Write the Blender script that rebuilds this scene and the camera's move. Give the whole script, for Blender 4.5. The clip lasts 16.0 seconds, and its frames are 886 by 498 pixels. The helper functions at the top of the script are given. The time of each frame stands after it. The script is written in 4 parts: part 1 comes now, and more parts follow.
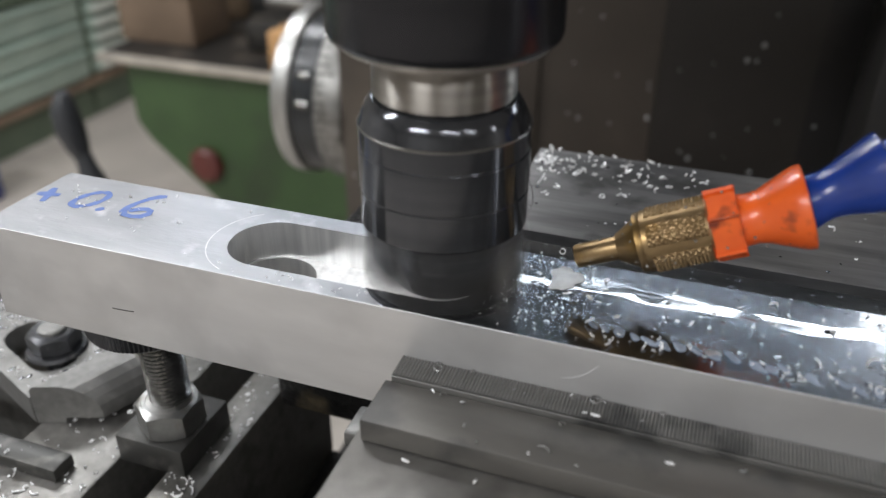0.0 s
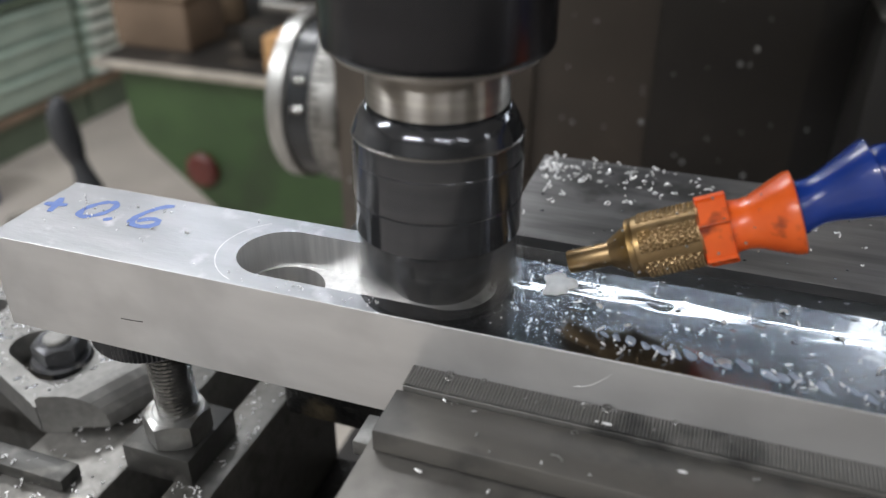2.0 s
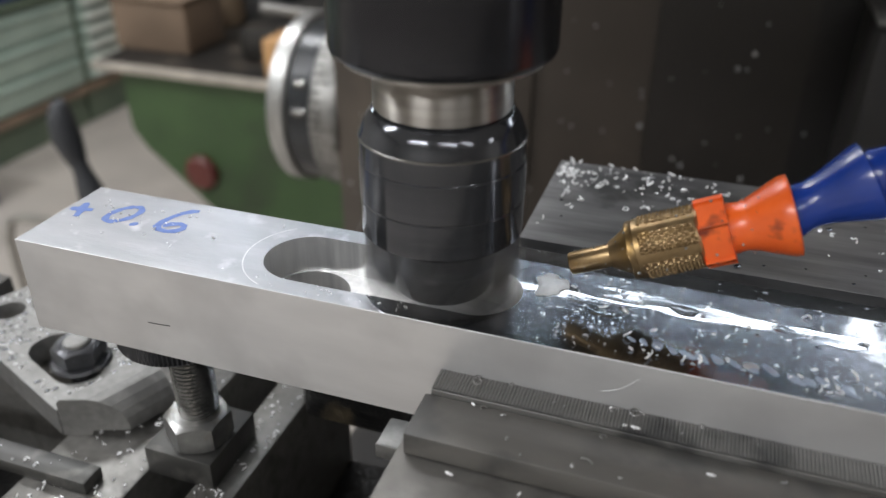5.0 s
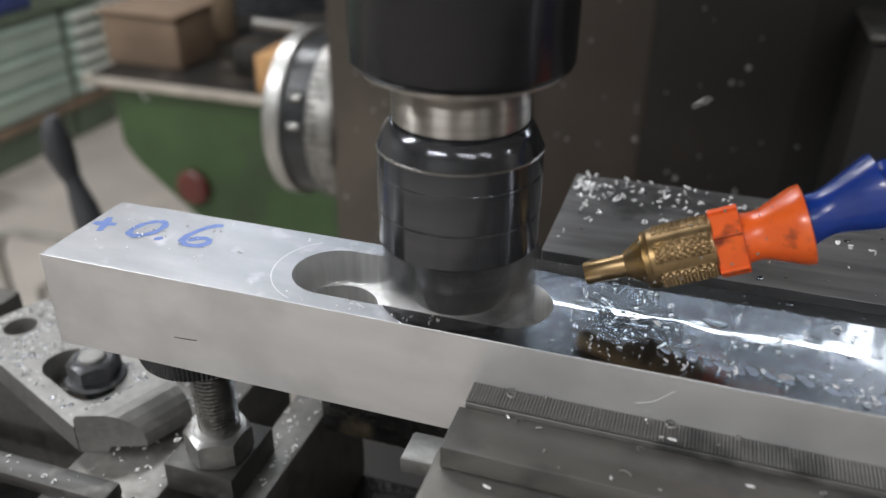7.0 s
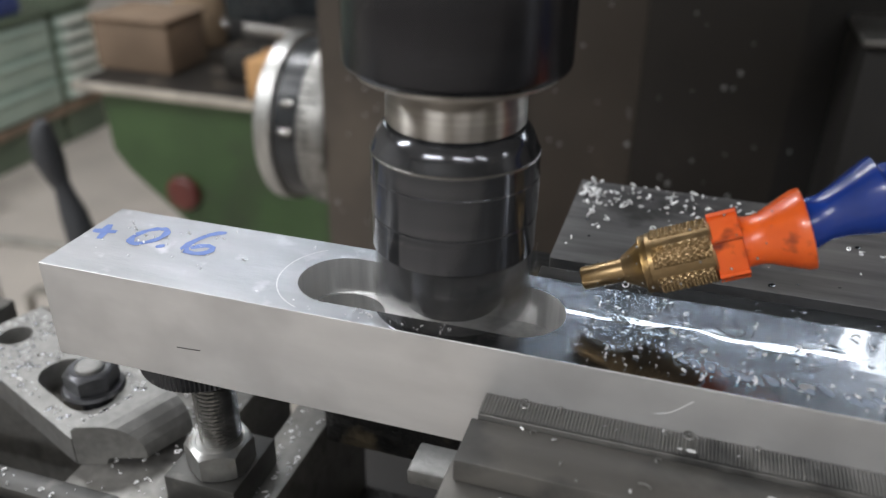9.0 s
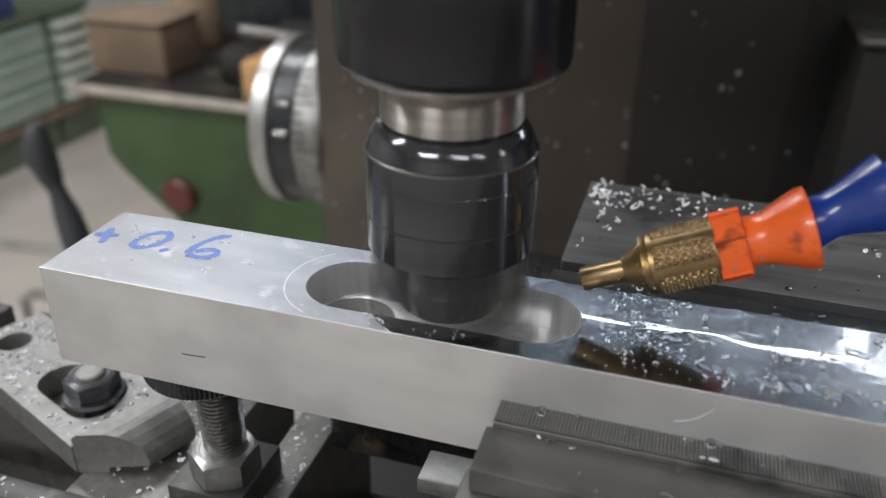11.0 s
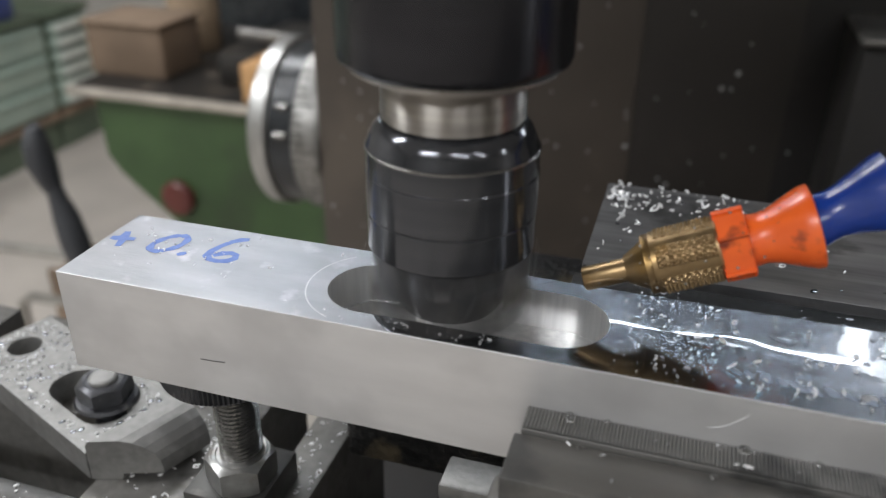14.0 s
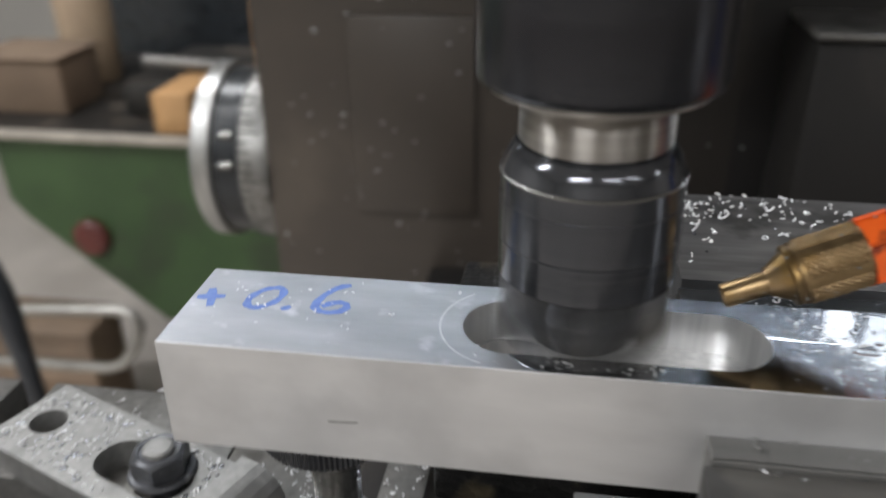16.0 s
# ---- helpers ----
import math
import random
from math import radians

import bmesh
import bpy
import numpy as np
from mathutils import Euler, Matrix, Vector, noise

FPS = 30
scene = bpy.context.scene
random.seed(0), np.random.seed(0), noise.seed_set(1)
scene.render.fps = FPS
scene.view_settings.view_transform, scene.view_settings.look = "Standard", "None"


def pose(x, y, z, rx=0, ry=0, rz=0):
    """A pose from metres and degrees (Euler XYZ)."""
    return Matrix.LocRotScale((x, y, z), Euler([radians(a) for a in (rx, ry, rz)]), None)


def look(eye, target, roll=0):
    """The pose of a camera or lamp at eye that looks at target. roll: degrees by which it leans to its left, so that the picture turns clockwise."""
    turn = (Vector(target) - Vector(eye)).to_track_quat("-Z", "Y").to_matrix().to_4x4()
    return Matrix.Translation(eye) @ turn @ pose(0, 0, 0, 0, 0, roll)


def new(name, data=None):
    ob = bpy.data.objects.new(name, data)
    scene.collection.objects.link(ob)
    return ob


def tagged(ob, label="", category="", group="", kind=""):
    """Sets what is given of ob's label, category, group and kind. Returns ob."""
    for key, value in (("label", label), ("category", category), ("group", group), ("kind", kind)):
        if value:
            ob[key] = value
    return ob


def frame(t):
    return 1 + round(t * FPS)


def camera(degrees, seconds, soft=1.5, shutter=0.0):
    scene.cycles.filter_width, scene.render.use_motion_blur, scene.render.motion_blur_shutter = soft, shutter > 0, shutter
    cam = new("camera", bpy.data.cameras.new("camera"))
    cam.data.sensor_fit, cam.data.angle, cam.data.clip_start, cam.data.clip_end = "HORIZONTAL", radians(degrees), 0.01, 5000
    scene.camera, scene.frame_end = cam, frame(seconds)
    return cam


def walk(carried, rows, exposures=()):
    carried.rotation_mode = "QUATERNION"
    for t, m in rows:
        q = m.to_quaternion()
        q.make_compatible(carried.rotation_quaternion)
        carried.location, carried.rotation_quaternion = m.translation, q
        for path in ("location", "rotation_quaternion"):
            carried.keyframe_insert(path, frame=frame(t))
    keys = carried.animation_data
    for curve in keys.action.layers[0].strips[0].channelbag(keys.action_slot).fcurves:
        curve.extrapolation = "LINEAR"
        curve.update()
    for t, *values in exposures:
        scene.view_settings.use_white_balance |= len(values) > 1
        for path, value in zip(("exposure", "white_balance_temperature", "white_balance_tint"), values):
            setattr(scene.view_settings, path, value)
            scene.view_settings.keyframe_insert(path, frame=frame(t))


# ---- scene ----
LENS = 56.74
cam = camera(LENS, 16.0, soft=1.35, shutter=0.95)
cam.data.dof.use_dof = True
cam.data.dof.focus_distance = 0.305
cam.data.dof.aperture_fstop = 7.6
PATH = [
    (0, 0.0793, -0.2022, 0.1491, 60.06, -0.26, 19.45),
    (0.5, 0.0794, -0.2031, 0.1500, 60.16, -0.45, 19.44),
    (1, 0.0792, -0.2029, 0.1505, 60.24, -0.45, 19.10),
    (1.5, 0.0800, -0.2028, 0.1511, 60.20, -0.13, 19.09),
    (2, 0.0804, -0.2032, 0.1511, 60.29, -0.14, 19.09),
    (2.5, 0.0812, -0.2032, 0.1513, 60.34, -0.17, 19.15),
    (3, 0.0820, -0.2037, 0.1518, 60.35, -0.15, 19.19),
    (3.5, 0.0831, -0.2036, 0.1518, 60.34, -0.01, 19.13),
    (4, 0.0835, -0.2043, 0.1525, 60.29, -0.08, 19.14),
    (6.5, 0.0723, -0.2146, 0.1538, 61.27, -0.57, 18.49),
    (7, 0.0719, -0.2145, 0.1535, 61.50, -0.52, 18.18),
    (7.5, 0.0727, -0.2136, 0.1529, 61.61, -0.44, 17.96),
    (8, 0.0723, -0.2130, 0.1524, 61.73, -0.40, 17.74),
    (8.5, 0.0718, -0.2118, 0.1516, 61.85, -0.57, 17.64),
    (9, 0.0695, -0.2113, 0.1511, 61.92, -0.72, 17.59),
    (11.5, 0.0682, -0.2061, 0.1476, 62.13, -0.66, 17.29),
    (12, 0.0687, -0.2066, 0.1476, 62.19, -0.64, 17.27),
    (12.5, 0.0688, -0.2059, 0.1472, 62.24, -0.59, 17.16),
    (13, 0.0680, -0.2057, 0.1462, 62.20, -0.71, 17.26),
    (13.5, 0.0682, -0.2055, 0.1462, 62.25, -0.70, 17.24),
    (14, 0.0673, -0.2052, 0.1460, 62.25, -0.61, 17.23),
    (14.5, 0.0644, -0.2067, 0.1457, 62.30, -0.71, 17.18),
    (15, 0.0549, -0.2149, 0.1433, 62.41, -0.62, 16.88),
    (15.4, 0.0382, -0.2236, 0.1474, 62.64, -0.10, 16.16),
    (15.5, 0.0322, -0.2253, 0.1476, 62.81, 0.21, 15.38),
    (15.8, 0.0073, -0.2153, 0.1481, 62.91, 0.37, 11.40),
    (16, -0.0079, -0.2047, 0.1448, 63.10, 0.56, 8.85),
]
walk(cam, [(t, pose(x, y, z, rx, ry, rz)) for t, x, y, z, rx, ry, rz in PATH])

# feed of the machine table along x: workpiece origin in the world
FEED_START, FEED_RATE = -0.1800, 0.002797


def feed_at(t):
    return FEED_START + FEED_RATE * t


FLOOR_Z = -1.2423
BASE_Z = -1.05
TABLE_Z = -0.118

# ---- world and lights ----
world = bpy.data.worlds.new("world")
scene.world = world
world.use_nodes = True
world.node_tree.nodes["Background"].inputs[0].default_value = (0.75, 0.85, 1.0, 1)
world.node_tree.nodes["Background"].inputs[1].default_value = 0.05


def area_lamp(name, m, sx, sy, power, colour):
    data = bpy.data.lights.new(name, "AREA")
    data.shape, data.size, data.size_y = "RECTANGLE", sx, sy
    data.energy, data.color = power, colour
    ob = new(name, data)
    ob.matrix_world = m
    return ob


# first four match tool highlights; the lamp at -2.3 is added to brighten cabinets
LAMPS_CEILING = [(-0.80, -2.33, 54.0), (1.15, -2.13, 19.0), (2.32, -1.52, 11.0), (4.10, 0.10, 15.0), (-0.9, 0.1, 8.0), (-1.45, 1.2, 28.0), (-2.3, -0.5, 62.0), (0.2, 2.6, 14.0)]
for lx, ly, power in LAMPS_CEILING:
    area_lamp("ceiling_light_source", pose(lx, ly, 1.66, 0, 0, 0), 1.2, 0.16, power, (0.945, 0.965, 1.0))
# slim work light under the machine head, along the feed
area_lamp("work_light_source", look((-0.10, 0.402, 0.232), (-0.10, 0.24, -0.02)), 0.66, 0.003, 0.27, (0.80, 0.90, 1.0))
area_lamp("work_lamp_source", look((0.285, 0.398, 0.225), (0.16, 0.10, 0.0)), 0.15, 0.045, 0.20, (0.88, 0.94, 1.0))


# ---- materials ----
def material(name, a, b=None, rough=0.5, metal=0.0, scale=40.0, bump=0.0, bump_scale=None, rough_var=0.1,
             stretch=(1, 1, 1), detail=6.0, spots=None, spot_scale=15.0, spot_level=0.62, coat=0.0, normal_soft=0.02, coat_wave=0.0, wave_scale=70.0, turned=0.0):
    """A surface of two tones mixed by noise, with stains (spots) at a larger scale, uneven gloss and fine relief."""
    m = bpy.data.materials.new(name)
    m.use_nodes = True
    nt = m.node_tree
    n, l = nt.nodes, nt.links
    p = n["Principled BSDF"]
    co = n.new("ShaderNodeTexCoord")
    mp = n.new("ShaderNodeMapping")
    mp.inputs["Scale"].default_value = stretch
    l.new(co.outputs["Object"], mp.inputs["Vector"])
    t1 = n.new("ShaderNodeTexNoise")
    t1.inputs["Scale"].default_value, t1.inputs["Detail"].default_value = scale, detail
    l.new(mp.outputs[0], t1.inputs["Vector"])
    b = b or tuple(c * 0.75 for c in a)
    ramp = n.new("ShaderNodeValToRGB")
    ramp.color_ramp.elements[0].position, ramp.color_ramp.elements[1].position = 0.32, 0.68
    ramp.color_ramp.elements[0].color, ramp.color_ramp.elements[1].color = (*b, 1), (*a, 1)
    l.new(t1.outputs["Fac"], ramp.inputs["Fac"])
    colour = ramp.outputs["Color"]
    if spots:
        t2 = n.new("ShaderNodeTexNoise")
        t2.inputs["Scale"].default_value, t2.inputs["Detail"].default_value = spot_scale, 4.0
        l.new(co.outputs["Object"], t2.inputs["Vector"])
        r2 = n.new("ShaderNodeValToRGB")
        r2.color_ramp.elements[0].position, r2.color_ramp.elements[1].position = spot_level - 0.06, spot_level + 0.08
        l.new(t2.outputs["Fac"], r2.inputs["Fac"])
        mix = n.new("ShaderNodeMix")
        mix.data_type = "RGBA"
        l.new(r2.outputs["Color"], mix.inputs["Factor"])
        l.new(colour, mix.inputs["A"])
        mix.inputs["B"].default_value = (*spots, 1)
        colour = mix.outputs["Result"]
    l.new(colour, p.inputs["Base Color"])
    t3 = n.new("ShaderNodeTexNoise")
    t3.inputs["Scale"].default_value, t3.inputs["Detail"].default_value = scale * 0.37, 3.0
    l.new(mp.outputs[0], t3.inputs["Vector"])
    mr = n.new("ShaderNodeMapRange")
    mr.inputs["To Min"].default_value, mr.inputs["To Max"].default_value = max(0.02, rough - rough_var), min(1.0, rough + rough_var)
    l.new(t3.outputs["Fac"], mr.inputs["Value"])
    l.new(mr.outputs["Result"], p.inputs["Roughness"])
    p.inputs["Metallic"].default_value = metal
    p.inputs["Coat Weight"].default_value = coat
    if bump:
        t4 = n.new("ShaderNodeTexNoise")
        t4.inputs["Scale"].default_value, t4.inputs["Detail"].default_value = bump_scale or scale * 2, 3.0
        l.new(mp.outputs[0], t4.inputs["Vector"])
        bm_ = n.new("ShaderNodeBump")
        bm_.inputs["Strength"].default_value, bm_.inputs["Distance"].default_value = bump, normal_soft
        l.new(t4.outputs["Fac"], bm_.inputs["Height"])
        l.new(bm_.outputs["Normal"], p.inputs["Normal"])
    if turned:
        tan = n.new("ShaderNodeTangent")
        tan.direction_type, tan.axis = "RADIAL", "Z"
        l.new(tan.outputs[0], p.inputs["Tangent"])
        p.inputs["Anisotropic"].default_value, p.inputs["Anisotropic Rotation"].default_value = turned, 0.25
    if coat_wave:
        t5 = n.new("ShaderNodeTexNoise")
        t5.inputs["Scale"].default_value, t5.inputs["Detail"].default_value = wave_scale, 2.0
        l.new(mp.outputs[0], t5.inputs["Vector"])
        b5 = n.new("ShaderNodeBump")
        b5.inputs["Strength"].default_value, b5.inputs["Distance"].default_value = coat_wave, 0.001
        l.new(t5.outputs["Fac"], b5.inputs["Height"])
        l.new(b5.outputs["Normal"], p.inputs["Coat Normal"])
        p.inputs["Coat IOR"].default_value, p.inputs["Coat Roughness"].default_value = 1.5, 0.015
    return m


def glow(name, colour, strength):
    m = bpy.data.materials.new(name)
    m.use_nodes = True
    p = m.node_tree.nodes["Principled BSDF"]
    p.inputs["Emission Color"].default_value, p.inputs["Emission Strength"].default_value = (*colour, 1), strength
    return m


M = dict(
    raw_alu=material("rolled_aluminium", (0.70, 0.70, 0.705), (0.60, 0.60, 0.605), 0.40, 0.72, 60, 0.10, 900, 0.07, (0.25, 1, 1), spots=(0.56, 0.56, 0.565), spot_scale=18, spot_level=0.54, normal_soft=0.0004),
    top_alu=material("blank_aluminium_top", (0.49, 0.50, 0.52), (0.37, 0.38, 0.40), 0.32, 0.95, 70, 0.16, 500, 0.07, (0.3, 1, 1), spots=(0.66, 0.66, 0.68), spot_scale=60, spot_level=0.64, normal_soft=0.0005),
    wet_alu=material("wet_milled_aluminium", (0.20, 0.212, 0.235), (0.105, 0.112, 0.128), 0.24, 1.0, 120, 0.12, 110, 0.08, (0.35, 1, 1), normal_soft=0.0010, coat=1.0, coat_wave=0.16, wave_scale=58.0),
    slot_alu=material("bored_aluminium", (0.80, 0.80, 0.79), (0.60, 0.60, 0.60), 0.34, 0.75, 260, 0.35, 420, 0.10, (1, 1, 0.08), normal_soft=0.0006),
    marker=material("blue_marker_ink", (0.085, 0.155, 0.44), (0.13, 0.22, 0.52), 0.40, 0.0, 320),
    holder=material("black_oxide_steel", (0.085, 0.088, 0.096), (0.050, 0.053, 0.060), 0.11, 0.75, 25, 0.05, 500, 0.04, (1, 1, 6), normal_soft=0.0004),
    nose=material("black_spindle_steel", (0.030, 0.031, 0.035), (0.016, 0.016, 0.019), 0.22, 0.6, 20, 0.05, 300, 0.06, (1, 1, 5), normal_soft=0.0004),
    ground_steel=material("ground_steel", (0.38, 0.355, 0.32), (0.25, 0.235, 0.215), 0.27, 1.0, 50, 0.04, 400, 0.05, (1, 1, 8), normal_soft=0.0003),
    turned=material("turned_steel", (0.46, 0.43, 0.39), (0.33, 0.31, 0.285), 0.48, 1.0, 50, 0.0, 400, 0.03, (1, 1, 8), turned=1.0),
    rib=material("cutter_rib_steel", (0.16, 0.165, 0.175), (0.10, 0.104, 0.11), 0.3, 0.8, 120),
    wet_drop=material("glossy_drop", (0.50, 0.50, 0.48), (0.36, 0.36, 0.34), 0.10, 0.5, 300),
    # bluish tone of the reflections that the flecks on the bar stand for
    petal=material("bluish_reflection_fleck", (0.34, 0.39, 0.47), (0.24, 0.28, 0.35), 0.22, 0.3, 300, 0.1, 500, normal_soft=0.0004),
    # dark steel of the table strip; also darkens the jack's block as shade
    strip=material("dark_strip_and_block", (0.075, 0.074, 0.070), (0.045, 0.044, 0.042), 0.42, 0.5, 60, 0.2, 300, 0.1, (0.3, 1, 1), spots=(0.14, 0.135, 0.125), spot_scale=60, normal_soft=0.0006),
    insert=material("carbide_insert", (0.20, 0.19, 0.17), (0.12, 0.11, 0.10), 0.3, 0.9, 200),
    brass=material("brass", (0.38, 0.265, 0.14), (0.24, 0.165, 0.085), 0.36, 0.9, 160, 0.08, 500, 0.08, spots=(0.36, 0.23, 0.09), spot_scale=90, normal_soft=0.0003),
    orange=material("orange_plastic", (0.92, 0.15, 0.022), (0.80, 0.11, 0.014), 0.30, 0.0, 90, 0.05, 300, 0.08, spots=(0.20, 0.03, 0.012), spot_scale=95, spot_level=0.66, coat=0.3, normal_soft=0.0005),
    blue=material("blue_plastic", (0.011, 0.046, 0.30), (0.008, 0.034, 0.22), 0.26, 0.0, 60, 0.04, 300, 0.07, coat=0.3, normal_soft=0.0005),
    jaw=material("dark_ground_steel", (0.29, 0.285, 0.275), (0.21, 0.206, 0.198), 0.46, 0.75, 60, 0.16, 700, 0.08, (0.2, 1, 1), spots=(0.10, 0.10, 0.098), spot_scale=40, normal_soft=0.0004),
    jaw_dark=material("dark_oiled_steel", (0.145, 0.138, 0.127), (0.100, 0.095, 0.087), 0.50, 0.5, 60, 0.16, 500, 0.10, (0.3, 1, 1), spots=(0.075, 0.073, 0.07), spot_scale=38, normal_soft=0.0005),
    foam=material("whitish_coolant", (0.78, 0.80, 0.82), (0.60, 0.62, 0.64), 0.3, 0.0, 200),
    jaw_wet=material("wet_jaw_steel", (0.30, 0.31, 0.32), (0.19, 0.195, 0.20), 0.24, 0.95, 80, 0.25, 120, 0.07, (0.5, 1, 1), normal_soft=0.0010, coat=1.0, coat_wave=0.25),
    ridged=material("planed_cast_iron", (0.38, 0.38, 0.385), (0.20, 0.20, 0.205), 0.33, 0.85, 90, 0.2, 500, 0.10, (0.15, 1, 1), spots=(0.14, 0.14, 0.14), spot_scale=35, normal_soft=0.0006),
    vise=material("grey_vise_iron", (0.22, 0.212, 0.198), (0.13, 0.125, 0.116), 0.45, 0.7, 45, 0.2, 260, 0.1, spots=(0.09, 0.085, 0.08), spot_scale=22, normal_soft=0.0006),
    table=material("scraped_cast_iron", (0.22, 0.213, 0.20), (0.165, 0.16, 0.15), 0.40, 0.65, 230, 0.25, 260, 0.12, spots=(0.12, 0.115, 0.105), spot_scale=60, spot_level=0.60, normal_soft=0.0010),
    # near black: deep shade under the vise and in slots, put into the colour
    slot_dark=material("near_black_iron", (0.022, 0.021, 0.020), (0.011, 0.011, 0.011), 0.4, 0.4, 60, 0.2, 200, spots=(0.10, 0.08, 0.05), spot_scale=30, spot_level=0.66),
    clamp=material("milled_clamp_steel", (0.25, 0.246, 0.236), (0.19, 0.187, 0.18), 0.44, 0.45, 240, 0.22, 320, 0.10, spots=(0.16, 0.157, 0.15), spot_scale=55, spot_level=0.60, normal_soft=0.0008),
    black_bolt=material("blackened_bolt_steel", (0.085, 0.087, 0.093), (0.045, 0.046, 0.05), 0.33, 0.7, 120, 0.2, 400, spots=(0.20, 0.20, 0.20), spot_scale=190, spot_level=0.68, normal_soft=0.0005),
    stud=material("steel_stud", (0.30, 0.295, 0.285), (0.15, 0.148, 0.14), 0.22, 0.9, 150, 0.1, 400),
    nut=material("zinc_nut_steel", (0.36, 0.36, 0.35), (0.24, 0.24, 0.235), 0.36, 0.9, 120, 0.1, 400, spots=(0.25, 0.24, 0.22), spot_scale=110, normal_soft=0.0005),
    chip=material("aluminium_chip", (0.93, 0.93, 0.93), (0.72, 0.72, 0.73), 0.35, 0.2, 300),
    dull_chip=material("dull_aluminium_chip", (0.36, 0.36, 0.36), (0.24, 0.24, 0.24), 0.4, 0.4, 300),
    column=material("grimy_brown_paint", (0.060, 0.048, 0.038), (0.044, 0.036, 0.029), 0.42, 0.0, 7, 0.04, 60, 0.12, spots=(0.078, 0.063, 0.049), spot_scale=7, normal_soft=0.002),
    # darker copies of the column paint: its shade to the right, put into colour
    column_shaded=material("shaded_brown_paint", (0.021, 0.017, 0.0135), (0.014, 0.0112, 0.0092), 0.5, 0.0, 7, 0.04, 60, 0.12, spots=(0.030, 0.024, 0.019), spot_scale=6),
    column_dark=material("dark_brown_paint", (0.010, 0.0082, 0.007), (0.007, 0.006, 0.0052), 0.6, 0.0, 9, 0.03, 60, spots=(0.028, 0.022, 0.018), spot_scale=8),
    drum_metal=material("turned_aluminium", (0.46, 0.46, 0.45), (0.34, 0.34, 0.33), 0.38, 0.9, 30, 0.05, 200, 0.08, (6, 1, 1)),
    drum_dull=material("oily_dial_metal", (0.36, 0.355, 0.34), (0.22, 0.216, 0.205), 0.42, 0.85, 60, 0.15, 200, 0.1, (4, 1, 1), spots=(0.14, 0.135, 0.125), spot_scale=50, normal_soft=0.001),
    drum_black=material("black_enamel", (0.022, 0.026, 0.030), (0.012, 0.014, 0.016), 0.28, 0.0, 30),
    green=material("machine_green_paint", (0.044, 0.088, 0.030), (0.031, 0.064, 0.022), 0.42, 0.0, 7, 0.06, 60, 0.1, spots=(0.030, 0.050, 0.022), spot_scale=5, normal_soft=0.003),
    red=material("red_plastic", (0.125, 0.030, 0.024), (0.095, 0.022, 0.018), 0.4, 0.0, 30),
    tray=material("worn_tray_steel", (0.52, 0.48, 0.42), (0.36, 0.33, 0.29), 0.45, 0.6, 18, 0.1, 90),
    tray_dark=material("oily_tray", (0.030, 0.028, 0.025), (0.016, 0.015, 0.014), 0.4, 0.2, 14, spots=(0.12, 0.10, 0.08), spot_scale=9),
    card=material("brown_cardboard", (0.185, 0.130, 0.088), (0.14, 0.098, 0.066), 0.75, 0.0, 10, 0.1, 80),
    card_pale=material("pale_cardboard", (0.36, 0.27, 0.18), (0.29, 0.21, 0.14), 0.75, 0.0, 14),
    wood=material("pine_offcut", (0.52, 0.31, 0.14), (0.40, 0.22, 0.09), 0.6, 0.0, 14, 0.1, 90, stretch=(0.3, 1, 1)),
    teal=material("pale_green_enamel", (0.41, 0.50, 0.43), (0.35, 0.44, 0.38), 0.42, 0.0, 6, 0.04, 40, 0.08),
    teal_dark=material("dark_green_enamel", (0.12, 0.155, 0.105), (0.085, 0.115, 0.08), 0.5, 0.0, 6),
    handle=material("pale_drawer_pull", (0.66, 0.68, 0.62), (0.56, 0.58, 0.53), 0.4, 0.1, 10),
    plinth=material("rusty_plinth", (0.27, 0.19, 0.13), (0.17, 0.125, 0.09), 0.6, 0.0, 8),
    blue_bin=material("blue_bin_plastic", (0.035, 0.06, 0.24), (0.025, 0.045, 0.18), 0.4, 0.0, 8),
    concrete=material("worn_concrete", (0.50, 0.455, 0.41), (0.40, 0.365, 0.33), 0.6, 0.0, 3, 0.1, 60, spots=(0.30, 0.27, 0.24), spot_scale=1.4),
    wall=material("plaster_wall", (0.55, 0.53, 0.49), (0.48, 0.46, 0.43), 0.8, 0.0, 2, 0.1, 40),
    ceiling=material("white_ceiling", (0.72, 0.71, 0.68), (0.66, 0.65, 0.62), 0.85, 0.0, 2),
    rubber=material("black_rubber", (0.034, 0.037, 0.042), (0.022, 0.024, 0.028), 0.5, 0.0, 30),
    tube_glow=glow("lamp_tube", (1.0, 0.96, 0.9), 9.0),
    strip_glow=glow("led_strip", (0.86, 0.93, 1.0), 6.0),
    pale_tube=material("bent_steel_tube", (0.40, 0.39, 0.36), (0.28, 0.27, 0.25), 0.4, 0.7, 20),
)


# ---- mesh tools ----
def put(name, bm, mat, parent=None, label="", smooth=40.0):
    me = bpy.data.meshes.new(name)
    bmesh.ops.recalc_face_normals(bm, faces=bm.faces[:])
    bm.to_mesh(me)
    bm.free()
    for m in (mat if isinstance(mat, (list, tuple)) else [mat]):
        me.materials.append(m)
    if smooth:
        me.polygons.foreach_set("use_smooth", [True] * len(me.polygons))
        me.set_sharp_from_angle(angle=radians(smooth))
    ob = new(name, me)
    ob.parent = parent
    if label:
        ob["label"] = label
    return ob


def part(name, bm, mat, parent, label="", smooth=40.0):
    return put(name, bm, mat, parent, label, smooth)


def thing(name, label, category, group="", kind=""):
    return tagged(new(name), label, category, group, kind)


